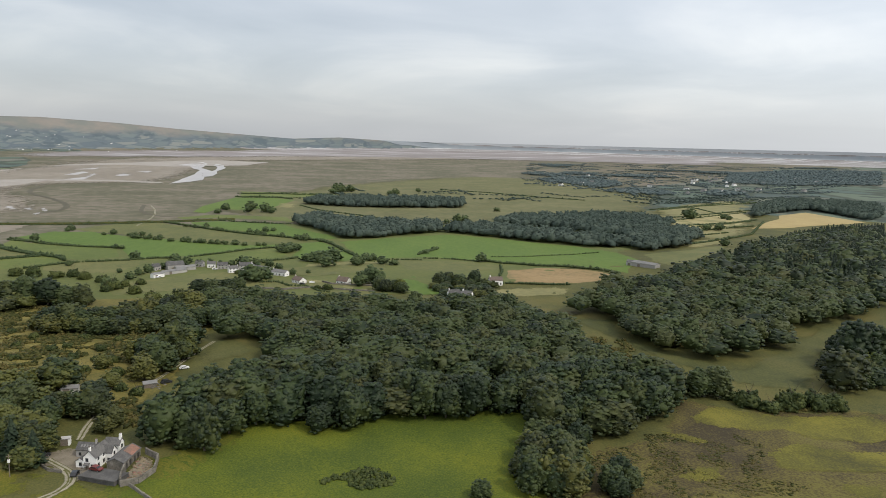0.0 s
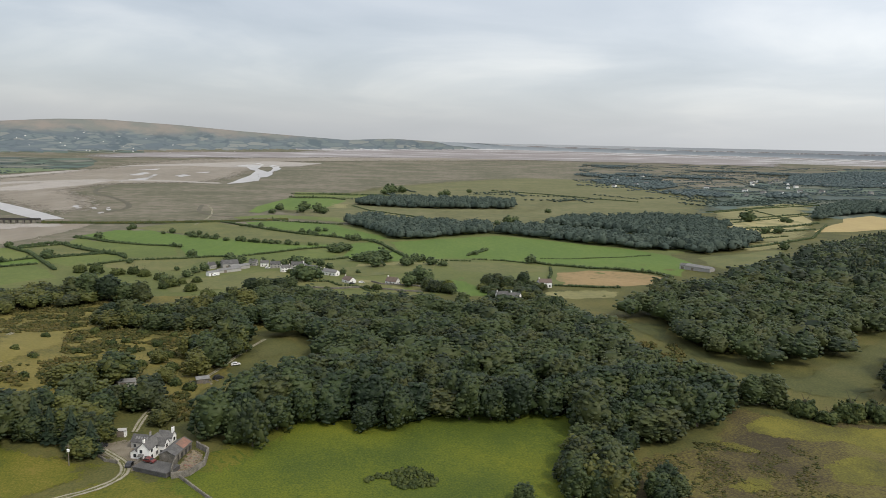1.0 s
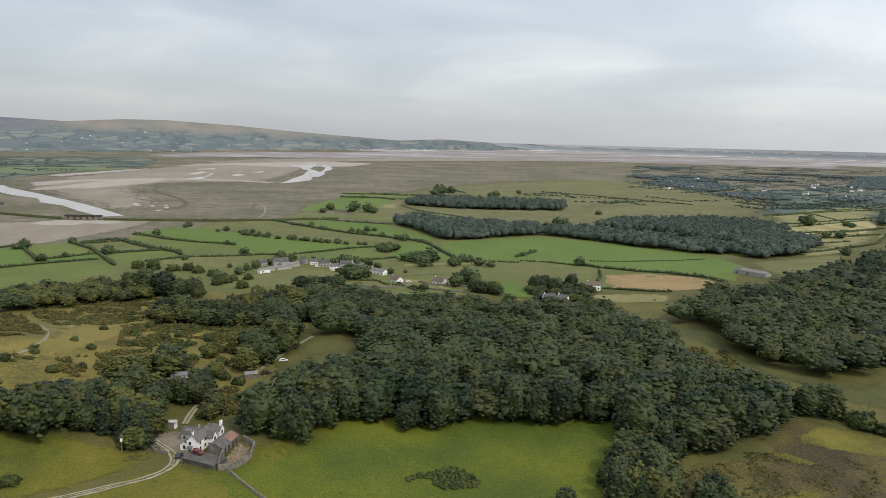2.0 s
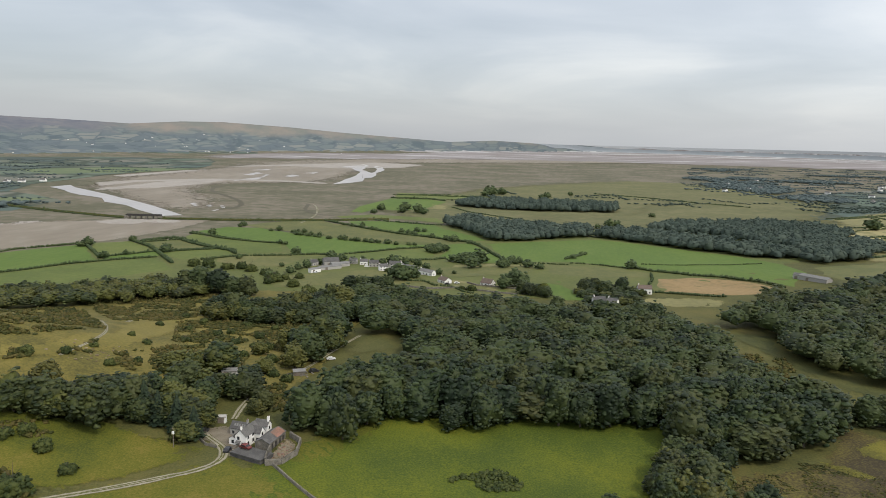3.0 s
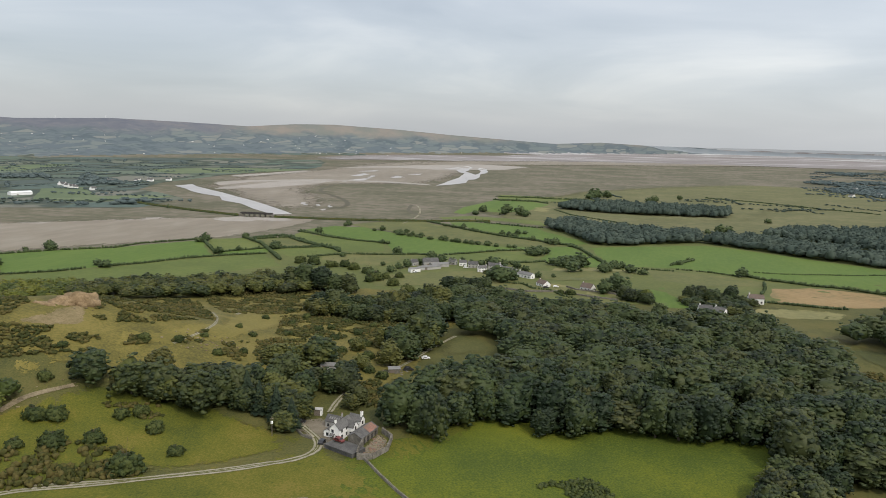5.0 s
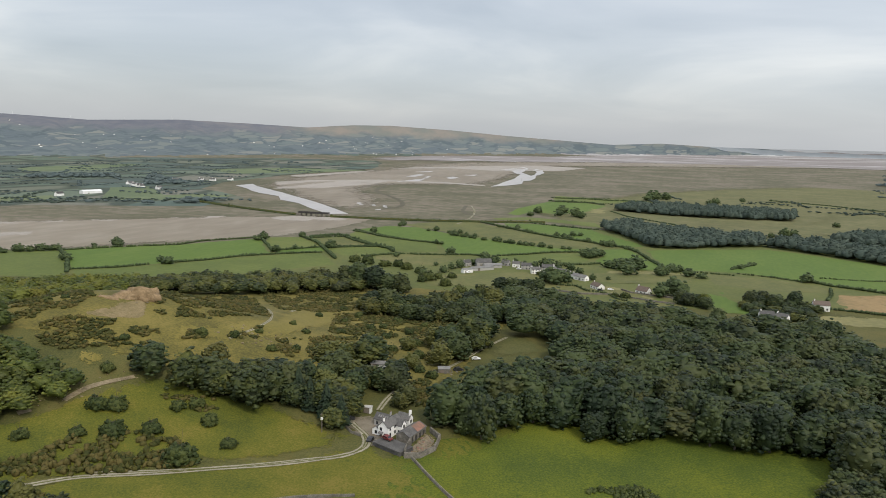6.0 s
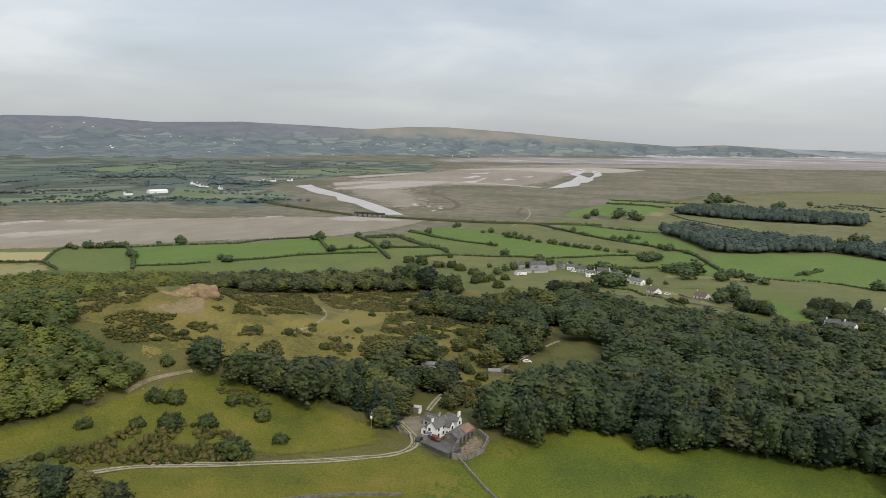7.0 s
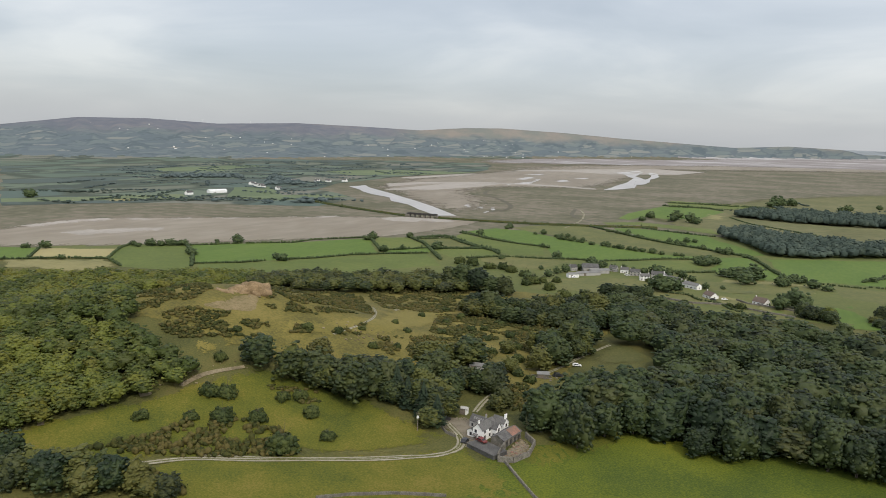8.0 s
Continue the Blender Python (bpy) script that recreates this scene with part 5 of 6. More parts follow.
for x, y, r in [(-376, 470, 4.1), (-390, 619, 4.9), (-301, 611, 5.7), (-326, 588, 3.4), (-224, 596, 3.2), (-164, 511, 4.5), (-174, 566, 2.5), (-214, 690, 3.0), (-315, 740, 4.7), (-315, 826, 4.4), (-257, 791, 4.1), (-236, 779, 3.4), (-231, 781, 3.4), (-225, 784, 3.4), (-212, 768, 3.3), (-200, 763, 3.3), (-582, 390, 5.3), (-518, 363, 3.2), (-538, 448, 3.6), (-529, 459, 4.7)]:
    lone_tree(x, y, r)
for x, y, r in [(-516, 471, 5.3), (-506, 479, 4.7), (-454, 443, 4.3), (-483, 527, 5.4), (-498, 514, 2.4), (-373, 469, 4.6), (-388, 628, 5.6), (-332, 565, 4.9), (-307, 626, 4.7), (-1061, 669, 10.5), (-58, 679, 6.7), (-51, 692, 5.7), (-34, 623, 6.7), (-12, 622, 8.2), (-24, 630, 6.2), (13, 605, 4.5), (-70, 611, 3.0), (-94, 838, 3.5), (-102, 831, 4.1)]:
    lone_tree(x, y, r)


def own_tree(x, y, r, kind):
    """A tree or bush at its own place; some of the broadleaf trees are of the lighter kind."""
    if kind == "broad" and -160 < x < -55 and rt.random() < .45:
        kind = "olive"
    k = {"broad": rt.uniform(1.75, 2.3), "light": rt.uniform(1.8, 2.3), "olive": rt.uniform(1.6, 2.2), "bush": rt.uniform(1.0, 1.4), "hedge": rt.uniform(1.4, 1.9), "fir": rt.uniform(2.8, 3.4)}[kind]
    plant(x, y, r, r * k, kind, "bushes on the grass" if kind == "bush" else "trees round the farm and common")


for x, y, r in [(-98, 280, 7.3), (-75, 251, 6.3), (-79, 222, 3.9), (-80, 211, 4.6), (-71, 295, 6.3), (-68, 308, 7.3), (-69, 329, 8.6), (-67, 349, 8.4), (-41, 258, 5.1), (-39, 278, 6.1), (-105, 224, 7.2), (-110, 219, 6.7), (-66, 238, 3.8), (-154, 206, 7.1), (-139, 208, 6.9), (-130, 212, 7.8), (-114, 211, 7.9), (-86, 239, 5.5), (-86, 250, 4.7), (-99, 238, 5.1), (-101, 256, 4.9)]:
    own_tree(x, y, r, 'broad')
for x, y, r in [(-145, 114, 5.6), (-154, 115, 5.4), (-156, 111, 5.0), (-132, 124, 5.2), (-126, 127, 4.4), (-121, 127, 3.9), (-117, 130, 3.6), (-169, 117, 4.5), (-136, 118, 5.2), (80, 224, 4.8), (86, 228, 4.9), (93, 233, 5.0), (95, 225, 4.5), (88, 219, 4.4), (80, 214, 4.3), (80, 225, 4.8), (84, 220, 4.4), (75, 213, 4.2), (71, 204, 4.1), (72, 193, 4.6), (79, 192, 4.7), (78, 200, 5.0), (83, 196, 3.6), (96, 193, 4.0)]:
    own_tree(x, y, r, 'broad')
for x, y, r in [(102, 194, 4.1), (100, 198, 4.1), (97, 190, 3.6), (56, 190, 3.2), (6, 241, 5.1), (17, 245, 6.8), (160, 273, 6.1), (167, 273, 6.7), (228, 278, 9.1), (255, 310, 11.4), (273, 318, 9.9), (-98, 277, 7.7), (-89, 222, 5.7), (-88, 231, 6.3), (-80, 223, 5.2), (-99, 247, 6.2), (-94, 252, 5.7), (-112, 266, 6.1), (-80, 251, 5.1), (-78, 262, 5.8), (-106, 269, 5.6), (-65, 242, 3.6), (-107, 387, 6.7), (-117, 390, 6.8)]:
    own_tree(x, y, r, 'broad')
for x, y, r in [(-126, 390, 6.2), (-100, 393, 7.5), (-92, 392, 6.8), (-87, 413, 7.7), (-79, 412, 7.7), (-138, 384, 7.6), (-145, 381, 6.9), (-131, 383, 6.8), (-152, 383, 5.6), (-198, 449, 8.2), (-188, 448, 8.9), (-175, 446, 8.8), (-165, 446, 7.9), (-155, 445, 7.1)]:
    own_tree(x, y, r, 'broad')
for x, y, r in [(-100, 221, 4.4), (-94, 219, 4.1), (-86, 217, 4.3), (-78, 213, 3.8), (-107, 227, 4.3), (-104, 233, 4.1)]:
    own_tree(x, y, r, 'fir')
for x, y, r in [(-80, 283, 4.1), (-93, 310, 3.9), (-86, 414, 7.8), (-140, 226, 5.3), (-144, 120, 6.0), (-138, 124, 5.2), (-150, 120, 5.0)]:
    own_tree(x, y, r, 'olive')
for x, y, r in [(-158, 154, 3.0), (-153, 179, 3.8), (-148, 183, 3.8), (-129, 178, 3.5), (-138, 171, 4.2), (-117, 192, 3.2), (-103, 183, 3.0), (-109, 168, 5.8), (-146, 164, 2.9), (-132, 194, 3.1), (-128, 199, 3.1), (-166, 197, 2.8), (-118, 319, 2.6), (-139, 292, 2.3), (-151, 253, 2.6), (-160, 242, 3.1), (176, 262, 5.6), (192, 258, 6.2), (202, 258, 6.2), (209, 257, 5.3)]:
    own_tree(x, y, r, 'bush')
for x, y, r in [(182, 256, 4.5), (158, 280, 3.6), (172, 269, 3.1), (-42, 483, 2.8), (-8, 489, 3.6), (-15, 490, 2.8), (-81, 557, 3.7), (-151, 509, 3.9), (-157, 490, 3.8), (-165, 477, 3.3), (-178, 475, 3.8), (-142, 515, 4.0), (22, 631, 3.0), (-121, 362, 2.9), (-122, 344, 2.5), (-105, 340, 3.0), (-103, 357, 2.5), (-126, 337, 2.8), (-90, 351, 2.5), (-145, 361, 3.0), (-143, 339, 2.5), (-93, 321, 2.9), (-88, 330, 2.6), (-81, 322, 2.6)]:
    own_tree(x, y, r, 'bush')
for x, y, r in [(-94, 311, 3.4), (-84, 300, 3.2), (-98, 302, 3.3), (-89, 362, 2.5), (-162, 374, 2.8), (-142, 401, 2.9), (-98, 373, 2.9), (-76, 281, 3.0), (-68, 276, 3.0), (-221, 230, 2.0), (-225, 224, 2.3), (-176, 216, 2.3), (-149, 268, 2.2), (-151, 300, 2.0), (-162, 345, 2.6), (-132, 314, 2.6), (-112, 326, 2.7), (-101, 323, 2.6), (-128, 265, 2.3), (-116, 263, 2.3), (-134, 255, 2.3), (-139, 375, 2.7), (-126, 386, 2.7)]:
    own_tree(x, y, r, 'bush')
for x, y, r in [(-106, 374, 2.9), (-93, 383, 3.0), (-155, 498, 6.0), (-135, 482, 5.0), (-118, 463, 4.7), (-105, 453, 4.6), (-172, 525, 4.6), (-189, 537, 4.7), (-201, 548, 4.8), (-230, 548, 5.9), (-244, 552, 6.0), (-212, 544, 5.8)]:
    own_tree(x, y, r, 'bush')
for x, y, r in [(-63, 523, 8.6), (-72, 530, 6.1), (-57, 535, 5.7), (-83, 594, 6.8), (-62, 590, 3.9), (-136, 590, 5.4), (-132, 601, 5.0), (-152, 565, 4.3), (-156, 555, 3.8), (-94, 594, 3.9), (-103, 594, 3.4), (-75, 601, 4.4), (-53, 578, 3.3), (-120, 595, 3.5), (-114, 607, 3.0), (-156, 536, 3.7), (-39, 553, 3.2), (-146, 583, 3.9), (22, 515, 9.2), (14, 503, 5.7), (28, 509, 6.6)]:
    own_tree(x, y, r, 'hedge')

# ---- scrub on the common ----
scrub([(-209, 202), (-210, 211), (-185, 226), (-167, 231), (-165, 221), (-190, 194)])
scrub([(-203, 263), (-267, 383), (-230, 383), (-164, 300), (-168, 259), (-180, 238)])
scrub([(-166, 237), (-164, 247), (-156, 244), (-161, 231)])
scrub([(-153, 247), (-153, 278), (-144, 261)])
scrub([(-374, 300), (-372, 338), (-212, 238), (-209, 222), (-212, 207), (-229, 191)])
scrub([(-247, 407), (-216, 449), (-177, 436), (-155, 369), (-188, 346)])
scrub([(-154, 359), (-136, 409), (-92, 401), (-97, 341), (-120, 335), (-136, 320)])
scrub([(-143, 259), (-130, 297), (-99, 310), (-90, 284), (-106, 256), (-122, 254)])
scrub([(-158, 133), (-149, 147), (-143, 172), (-116, 178), (-104, 168), (-120, 154), (-149, 136)], high=(1.0, 2.4))
scrub([(-154, 109), (-164, 121), (-148, 132), (-121, 138), (-113, 132)], high=(1.0, 2.4))
scrub([(-160, 359), (-137, 374), (-102, 362), (-86, 321), (-115, 317), (-128, 294)])
scrub([(-201, 441), (-185, 449), (-126, 415), (-114, 380), (-154, 381), (-178, 395)])
scrub([(-187, 214), (-172, 230), (-169, 226), (-181, 210)])
scrub([(-166, 235), (-160, 247), (-156, 242), (-161, 232)])
scrub([(-143, 198), (-127, 207), (-120, 201), (-132, 192)])
scrub([(121, 231), (155, 232), (160, 222), (146, 198), (159, 192), (149, 187), (101, 188), (116, 213)], high=(.1, .22), gap=1.3, label="low brown rushes and bracken on the moor")
scrub([(90, 218), (111, 222), (114, 213), (101, 204), (87, 207)], high=(.1, .22), gap=1.3, label="low brown rushes and bracken on the moor")
scrub([(8, 201), (23, 210), (33, 204), (30, 196), (10, 196)], material=bush_leaf, gap=1.25, label="dark green bramble clump in the meadow")
scrub([(162, 280), (184, 293), (174, 273), (160, 272)])
scrub([(171, 261), (185, 269), (182, 261)])
scrub([(182, 255), (199, 269), (221, 269), (209, 254)])
scrub([(138, 359), (157, 359), (155, 329), (168, 311), (156, 302), (141, 329)])
scrub([(-112, 385), (-90, 392), (-75, 300), (-79, 297)])
scrub([(-81, 255), (-69, 273), (-50, 242), (-56, 226)])
# belt of conifers on the back of the right-hand hill
firs = scatter([(313, 551), (374, 611), (499, 768), (603, 851), (696, 877), (377, 455), (334, 461), (300, 490)], 6.0, 77)
stuff("conifer_plantation", [(x, y, rt.uniform(4.2, 5.2), rt.uniform(10.5, 14)) for x, y in firs], FIRS, needles, "dark dense conifer plantation on a low hill", "plantation", 2.9, 14.0, seed=8)
wood([(-205, 188), (-235, 181), (-258, 166), (-320, 140), (-430, 220), (-370, 250), (-335, 300), (-285, 240)], 7.0, (4.6, 6), (8, 10), 13, single=False, material=leaf_light, label="light green wood on the shoulder of the hill")

# ---- buildings ----


def gable_bm(l, w, e, r, z0=-0.6):
    """Walls of a gabled house: l along x, w along y, eaves at e, ridge at r."""
    bm = bmesh.new()
    pts = [(-w / 2, z0), (w / 2, z0), (w / 2, e), (0, r), (-w / 2, e)]
    a = [bm.verts.new((-l / 2, y, z)) for y, z in pts]
    b = [bm.verts.new((l / 2, y, z)) for y, z in pts]
    bm.faces.new(a[::-1])
    bm.faces.new(b)
    for i in range(5):
        bm.faces.new((a[i], a[(i + 1) % 5], b[(i + 1) % 5], b[i]))
    return bm


def slope_bm(l, w, e, r, side, over=0.25, th=0.16):
    """One slope of the roof, a slab that oversails the walls."""
    k = (r - e) / (w / 2)
    yo = w / 2 + over
    bm = bmesh.new()
    ring = [(0.0, r + th), (side * yo, e - k * over + th), (side * yo, e - k * over), (0.0, r)]
    a = [bm.verts.new((-l / 2 - over, y, z + .02)) for y, z in ring]
    b = [bm.verts.new((l / 2 + over, y, z + .02)) for y, z in ring]
    bm.faces.new(a)
    bm.faces.new(b[::-1])
    for i in range(4):
        bm.faces.new((a[i], b[i], b[(i + 1) % 4], a[(i + 1) % 4]))
    return bm


def moved(ob, x, y, z=0.0, yaw=0.0):
    ob.matrix_basis = pose(x, y, z, 0, 0, yaw)
    return ob


def window(parent, x, y, z, yaw, w=0.95, h=1.15):
    f = box(-w / 2 - .09, w / 2 + .09, -.06, .08, -h / 2 - .09, h / 2 + .09)
    fr = part("window", f, grey_render, parent)
    moved(fr, x, y, z, yaw)
    p = part("pane", box(-w / 2, w / 2, -.09, -.05, -h / 2, h / 2), glass, fr)
    return p


def chimney(parent, x, y, z0, z1, material=None, s=.55):
    c = part("chimney", box(-s / 2, s / 2, -s * .75, s * .75, z0, z1, bevel=.03), material or grey_render, parent)
    moved(c, x, y)
    pot = rod(bmesh.new(), (0, -.2, z1), (0, -.2, z1 + .45), .13, .11)
    part("pot", rod(pot, (0, .22, z1), (0, .22, z1 + .4), .13, .11), rust, c)
    return c


def block(parent, x, y, yaw, l, w, e, r, wall, roof, windows=(), gable_windows=(), name="wall"):
    """One gabled range of a house, laid out round its own middle."""
    m = pose(x, y, 0, 0, 0, yaw)
    a = part(name, gable_bm(l, w, e, r), wall, parent)
    a.matrix_basis = m
    for s in (-1, 1):
        o = part("roof", slope_bm(l, w, e, r, s), roof, parent)
        o.matrix_basis = m
    for u, z, s in windows:
        q = m @ Vector((u, s * w / 2, 0))
        window(parent, q.x, q.y, z, yaw + (0 if s < 0 else 180))
    for v, z, s in gable_windows:
        q = m @ Vector((s * l / 2, v, 0))
        window(parent, q.x, q.y, z, yaw + (90 if s > 0 else -90))
    return a


def cottage(x, y, yaw, l, w, e, r, wall, roof, label, category="house", group="hamlet houses", chimneys=1, wins=3, name="cottage"):
    h = thing(name, x, y, label, category, group, yaw)
    h.scale = h.scale * (.82 if group == "hamlet houses" else 1.0)
    n = max(1, wins)
    ww = []
    if wins:
        for i in range(n):
            u = (i + .5) / n * l - l / 2
            ww += [(u, min(1.5, e - .8), -1), (u, min(1.5, e - .8), 1)]
            if e > 4:
                ww.append((u, 3.9, -1))
    block(h, 0, 0, 0, l, w, e, r, wall, roof, ww, [(0, min(1.6, e - .7), 1), (0, min(1.6, e - .7), -1)] if wins else ())
    for i in range(chimneys):
        chimney(h, (-l / 2 + .6) if i == 0 else (l / 2 - .6), 0, r - .9, r + 1.0, white if wall is white else grey_render)
    if wins:
        d = part("door", box(-.45, .45, -.07, .03, -.3, 1.75), wood_m, h)
        moved(d, l * .08, -w / 2)
    return h


def shed(x, y, yaw, l, w, e, r, wall, roof, label, group="farm sheds", name="shed"):
    h = thing(name, x, y, label, "shed", group, yaw)
    block(h, 0, 0, 0, l, w, e, r, wall, roof)
    d = part("door", box(-1.1, 1.1, -.08, .03, -.2, min(2.1, e - .2)), wood_m, h)
    moved(d, -l * .2, -w / 2)
    return h


# the white farmhouse: an old range with later wings, its yard sheds and a ruined fold
fh = thing("farmhouse", -58.7, 209.6, "whitewashed stone farmhouse with grey slate roofs and several wings", "house", yaw=-9)
block(fh, -2.3, 4.9, 90, 9.8, 4.6, 4.5, 6.7, white, slate, [(-3.2, 1.5, -1), (0.2, 1.5, -1), (-3.2, 3.7, -1), (0.2, 3.7, -1), (2.8, 3.6, -1)], [(-1.0, 1.5, -1), (0.9, 3.6, -1)])
block(fh, 0.3, 7.6, 0, 4.6, 3.6, 3.9, 5.9, white, slate, [(1.2, 1.5, -1)], [(0, 3.3, 1)])
block(fh, -0.2, 13.0, 0, 5.6, 3.4, 4.6, 6.4, white, slate, [(0.8, 3.4, -1)], [(0, 3.6, 1)])
block(fh, -8.0, 11.2, 0, 9.0, 4.6, 3.0, 4.9, grey_render, slate, [(-3, 1.5, -1), (0, 1.5, -1), (3, 1.5, -1)])
block(fh, -6.4, 3.4, 90, 4.4, 3.4, 2.4, 3.5, white, slate, [(-1, 1.4, 1)], [(0, 1.4, -1)])
for k in range(5):
    sl = part("rooflight", box(-.32, .32, -.5, .5, -.04, .05), sheet, fh, "pale rooflight")
    sl.matrix_basis = pose(-10.8 + k * 1.05, 9.95, 4.12, 39.6, 0, 0)
fh.scale = (0.86, 0.86, 0.9)
chimney(fh, -2.3, 0.6, 5.8, 7.9, white)
chimney(fh, 2.2, 13.0, 5.4, 8.0, white, .75)
chimney(fh, -6.0, 11.2, 4.2, 6.2, grey_render)
door_ = part("door", box(-.45, .45, -.06, .04, -.2, 1.85), wood_m, fh)
moved(door_, -3.1, 0, 0, 0)
porch = part("porch_roof", slope_bm(1.6, 1.6, 2.1, 2.6, -1), slate, fh)
moved(porch, -3.1, .1)

bn = thing("stone_barn", -52.4, 214.6, "long stone barn with a rusting iron roof beside the farmhouse", "barn", yaw=-9)
block(bn, 0.2, 0, 90, 10.8, 5.2, 2.5, 3.8, stone, slate)
rp = part("roof_sheet", slope_bm(5.0, 5.1, 2.5, 3.8, -1, .1, .08), rust, bn, "red-rusted iron sheets")
rp.matrix_basis = pose(0.2, 2.4, .19, 0, 0, 90)
# solid dark panels on the wall stand for the shade inside open doorways
for v in (-3.6, -1.2, 1.4, 3.8):
    o = part("doorway", box(-.06, .05, -.55, .55, -.2, 1.8), iron, bn, "dark panel for the shade in an open doorway")
    moved(o, 2.82, v)

ys = thing("yard_platform", -54.6, 204.3, "raised grey concrete farmyard held by low retaining walls", "yard", yaw=-20)
part("retaining_wall", box(-6.2, 6.2, -3.1, 3.1, -1.2, 1.3, bevel=.05), concrete, ys)
part("paving", box(-6.3, 6.3, -3.2, 3.2, 1.3, 1.5, bevel=.04), concrete, ys)
part("kerb", box(-6.3, 6.3, -3.42, -3.2, 1.3, 1.72, bevel=.04), concrete, ys)


def stone_wall(pts, high=1.5, thick=.6, label="weathered drystone wall", name="stone_wall"):
    """A drystone wall with an uneven crest, and cope stones standing along it."""
    rg = np.random.default_rng(int(abs(np.array(pts)).sum()))
    ob = thing(name, pts[0][0], pts[0][1], label, "wall", "stone walls")
    o3 = ob.matrix_basis.translation
    bm = bmesh.new()
    for a, b in zip(pts, pts[1:]):
        a, b = np.array(a, float), np.array(b, float)
        n = max(1, int(np.hypot(*(b - a)) / 1.6))
        t = (b - a) / np.hypot(*(b - a))
        nn = np.array([-t[1], t[0]])
        last = None
        for i in range(n + 1):
            q = a + (b - a) * i / n
            h = high * rg.uniform(.8, 1.12)
            row = []
            for s, z, w in ((-1, -.5, 1.1), (-1, h, .8), (1, h, .8), (1, -.5, 1.1)):
                e_ = q + nn * s * thick / 2 * w
                p3 = Vector(lay(e_[0], e_[1], z)[0].tolist()) - o3
                row.append(bm.verts.new(p3))
            if last:
                for k in range(4):
                    bm.faces.new((last[k], last[(k + 1) % 4], row[(k + 1) % 4], row[k]))
            else:
                bm.faces.new(row)
            last = row
        bm.faces.new(last[::-1])
    part("wall", bm, stone, ob)
    v, f = _ico[0]
    bits = []
    for a, b in zip(pts, pts[1:]):
        a, b = np.array(a, float), np.array(b, float)
        n = int(np.hypot(*(b - a)) / .6)
        for i in range(n):
            q = a + (b - a) * (i + .5) / n
            c = lay(q[0], q[1], high * .98)[0] - np.array(o3)
            bits.append((v * rg.uniform(.18, .36, 3) + c, f))
    if bits:
        V, F = gather(bits)
        c = new("cope", mesh_of("cope", V, F, [stone]))
        c.parent = ob
    return ob


stone_wall([(-48.3, 199.2), (-43.8, 201.2), (-41.2, 208), (-42.6, 216.5), (-47.5, 220.5)], 1.9, .7, "tumbled stone wall round the ruined fold")
stone_wall([(-48.6, 200.0), (-49.6, 204.5), (-50.2, 209.5)], 2.6, .6, "high stone end wall of the yard")
stone_wall([(-46.6, 200.4), (-38, 192), (-29, 183.5), (-16, 172)], 1.0, .6, "field wall running from the farmyard across the grass")
stone_wall([(-83, 152), (-76, 159), (-66, 166), (-57, 170), (-52, 172)], .9, .6, "curved low wall of an old fold in the paddock")
stone_wall([(-60.5, 203.4), (-62.5, 207.5), (-61.5, 211.5)], 1.0, .5, "low wall along the yard entrance")
stone_wall([(-77, 213.5), (-72.5, 209.5), (-68, 208.2)], .9, .5, "low wall along the lane")


def stones(name, poly, gap, size, material, label):
    rg = np.random.default_rng(int(abs(np.array(poly)).sum()))
    bits = []
    for x, y in scatter(poly, gap, 5, .5):
        s = rg.uniform(*size)
        bits.append(lump(rg, 0, lay(x, y, s * .25)[0], np.array([s, s * rg.uniform(.6, 1), s * rg.uniform(.35, .6)]), .3))
    V, F = gather(bits)
    tagged(new(name, mesh_of(name, V, F, [material])), label, "stones", kind="stuff")


stones("rubble", [(-49, 203), (-44.5, 203), (-42.5, 209), (-44, 216), (-49, 219)], .62, (.16, .5), rubble, "tumbled reddish rubble inside the ruined fold")
stones("scrap", [(-48.5, 204), (-44.8, 204), (-43, 209), (-44.5, 215), (-48.5, 217)], 1.7, (.3, .8), rust, "rusted iron scraps and broken timber in the fold")
stones("rubble", [(-101, 256), (-93, 257), (-93, 264), (-100, 265)], 1.5, (.4, 1.0), stone, "pale heap of old stones and timber")
stones("rubble", [(-72, 284), (-62, 284), (-60, 292), (-70, 291)], 2.0, (.4, .9), stone, "pale stones beside the glade track")
stones("loose_rocks", [(-160, 248), (-140, 250), (-128, 262), (-140, 280), (-158, 268)], 4.2, (.3, .9), rubble, "pale loose rocks on the common")
rg_ = np.random.default_rng(31)
ro = thing("rock_outcrop", -198, 250, "bare pinkish-tan rock outcrop on the summit of the common", "rock", yaw=28)
for cx_, cy_, rx_, ry_, rz_ in ((0, 0, 7, 5, 5.2), (-6, -1.5, 6, 4.5, 4.0), (-11, -3, 6, 4, 3.0), (-17, -4, 6.5, 3.6, 2.2), (-24, -6, 6, 3.0, 1.5), (4, 2, 4, 3.4, 4.6), (2.5, -3, 3, 2.4, 3.4), (-4, -4.5, 3, 2, 2.4), (-13, -6.5, 3.6, 2, 1.5), (-30, -7.5, 5, 2.4, 1.1)):
    v_, f_ = lump(rg_, 2, np.array([cx_, cy_, -.6]), np.array([rx_, ry_, rz_]), .42)
    o_ = new("rock", mesh_of("rock", v_, f_, [crag]))
    o_.parent = ro
stones("loose_rocks", [(-222, 234), (-206, 238), (-192, 240), (-186, 248), (-206, 250)], 4.0, (.3, .9), rubble, "broken rock below the summit outcrop")
stones("loose_rocks", [(-170, 160), (-162, 176), (-155, 203), (-160, 204), (-168, 188), (-175, 165)], 3.2, (.2, .5), rubble, "scattered stones along the hill track")

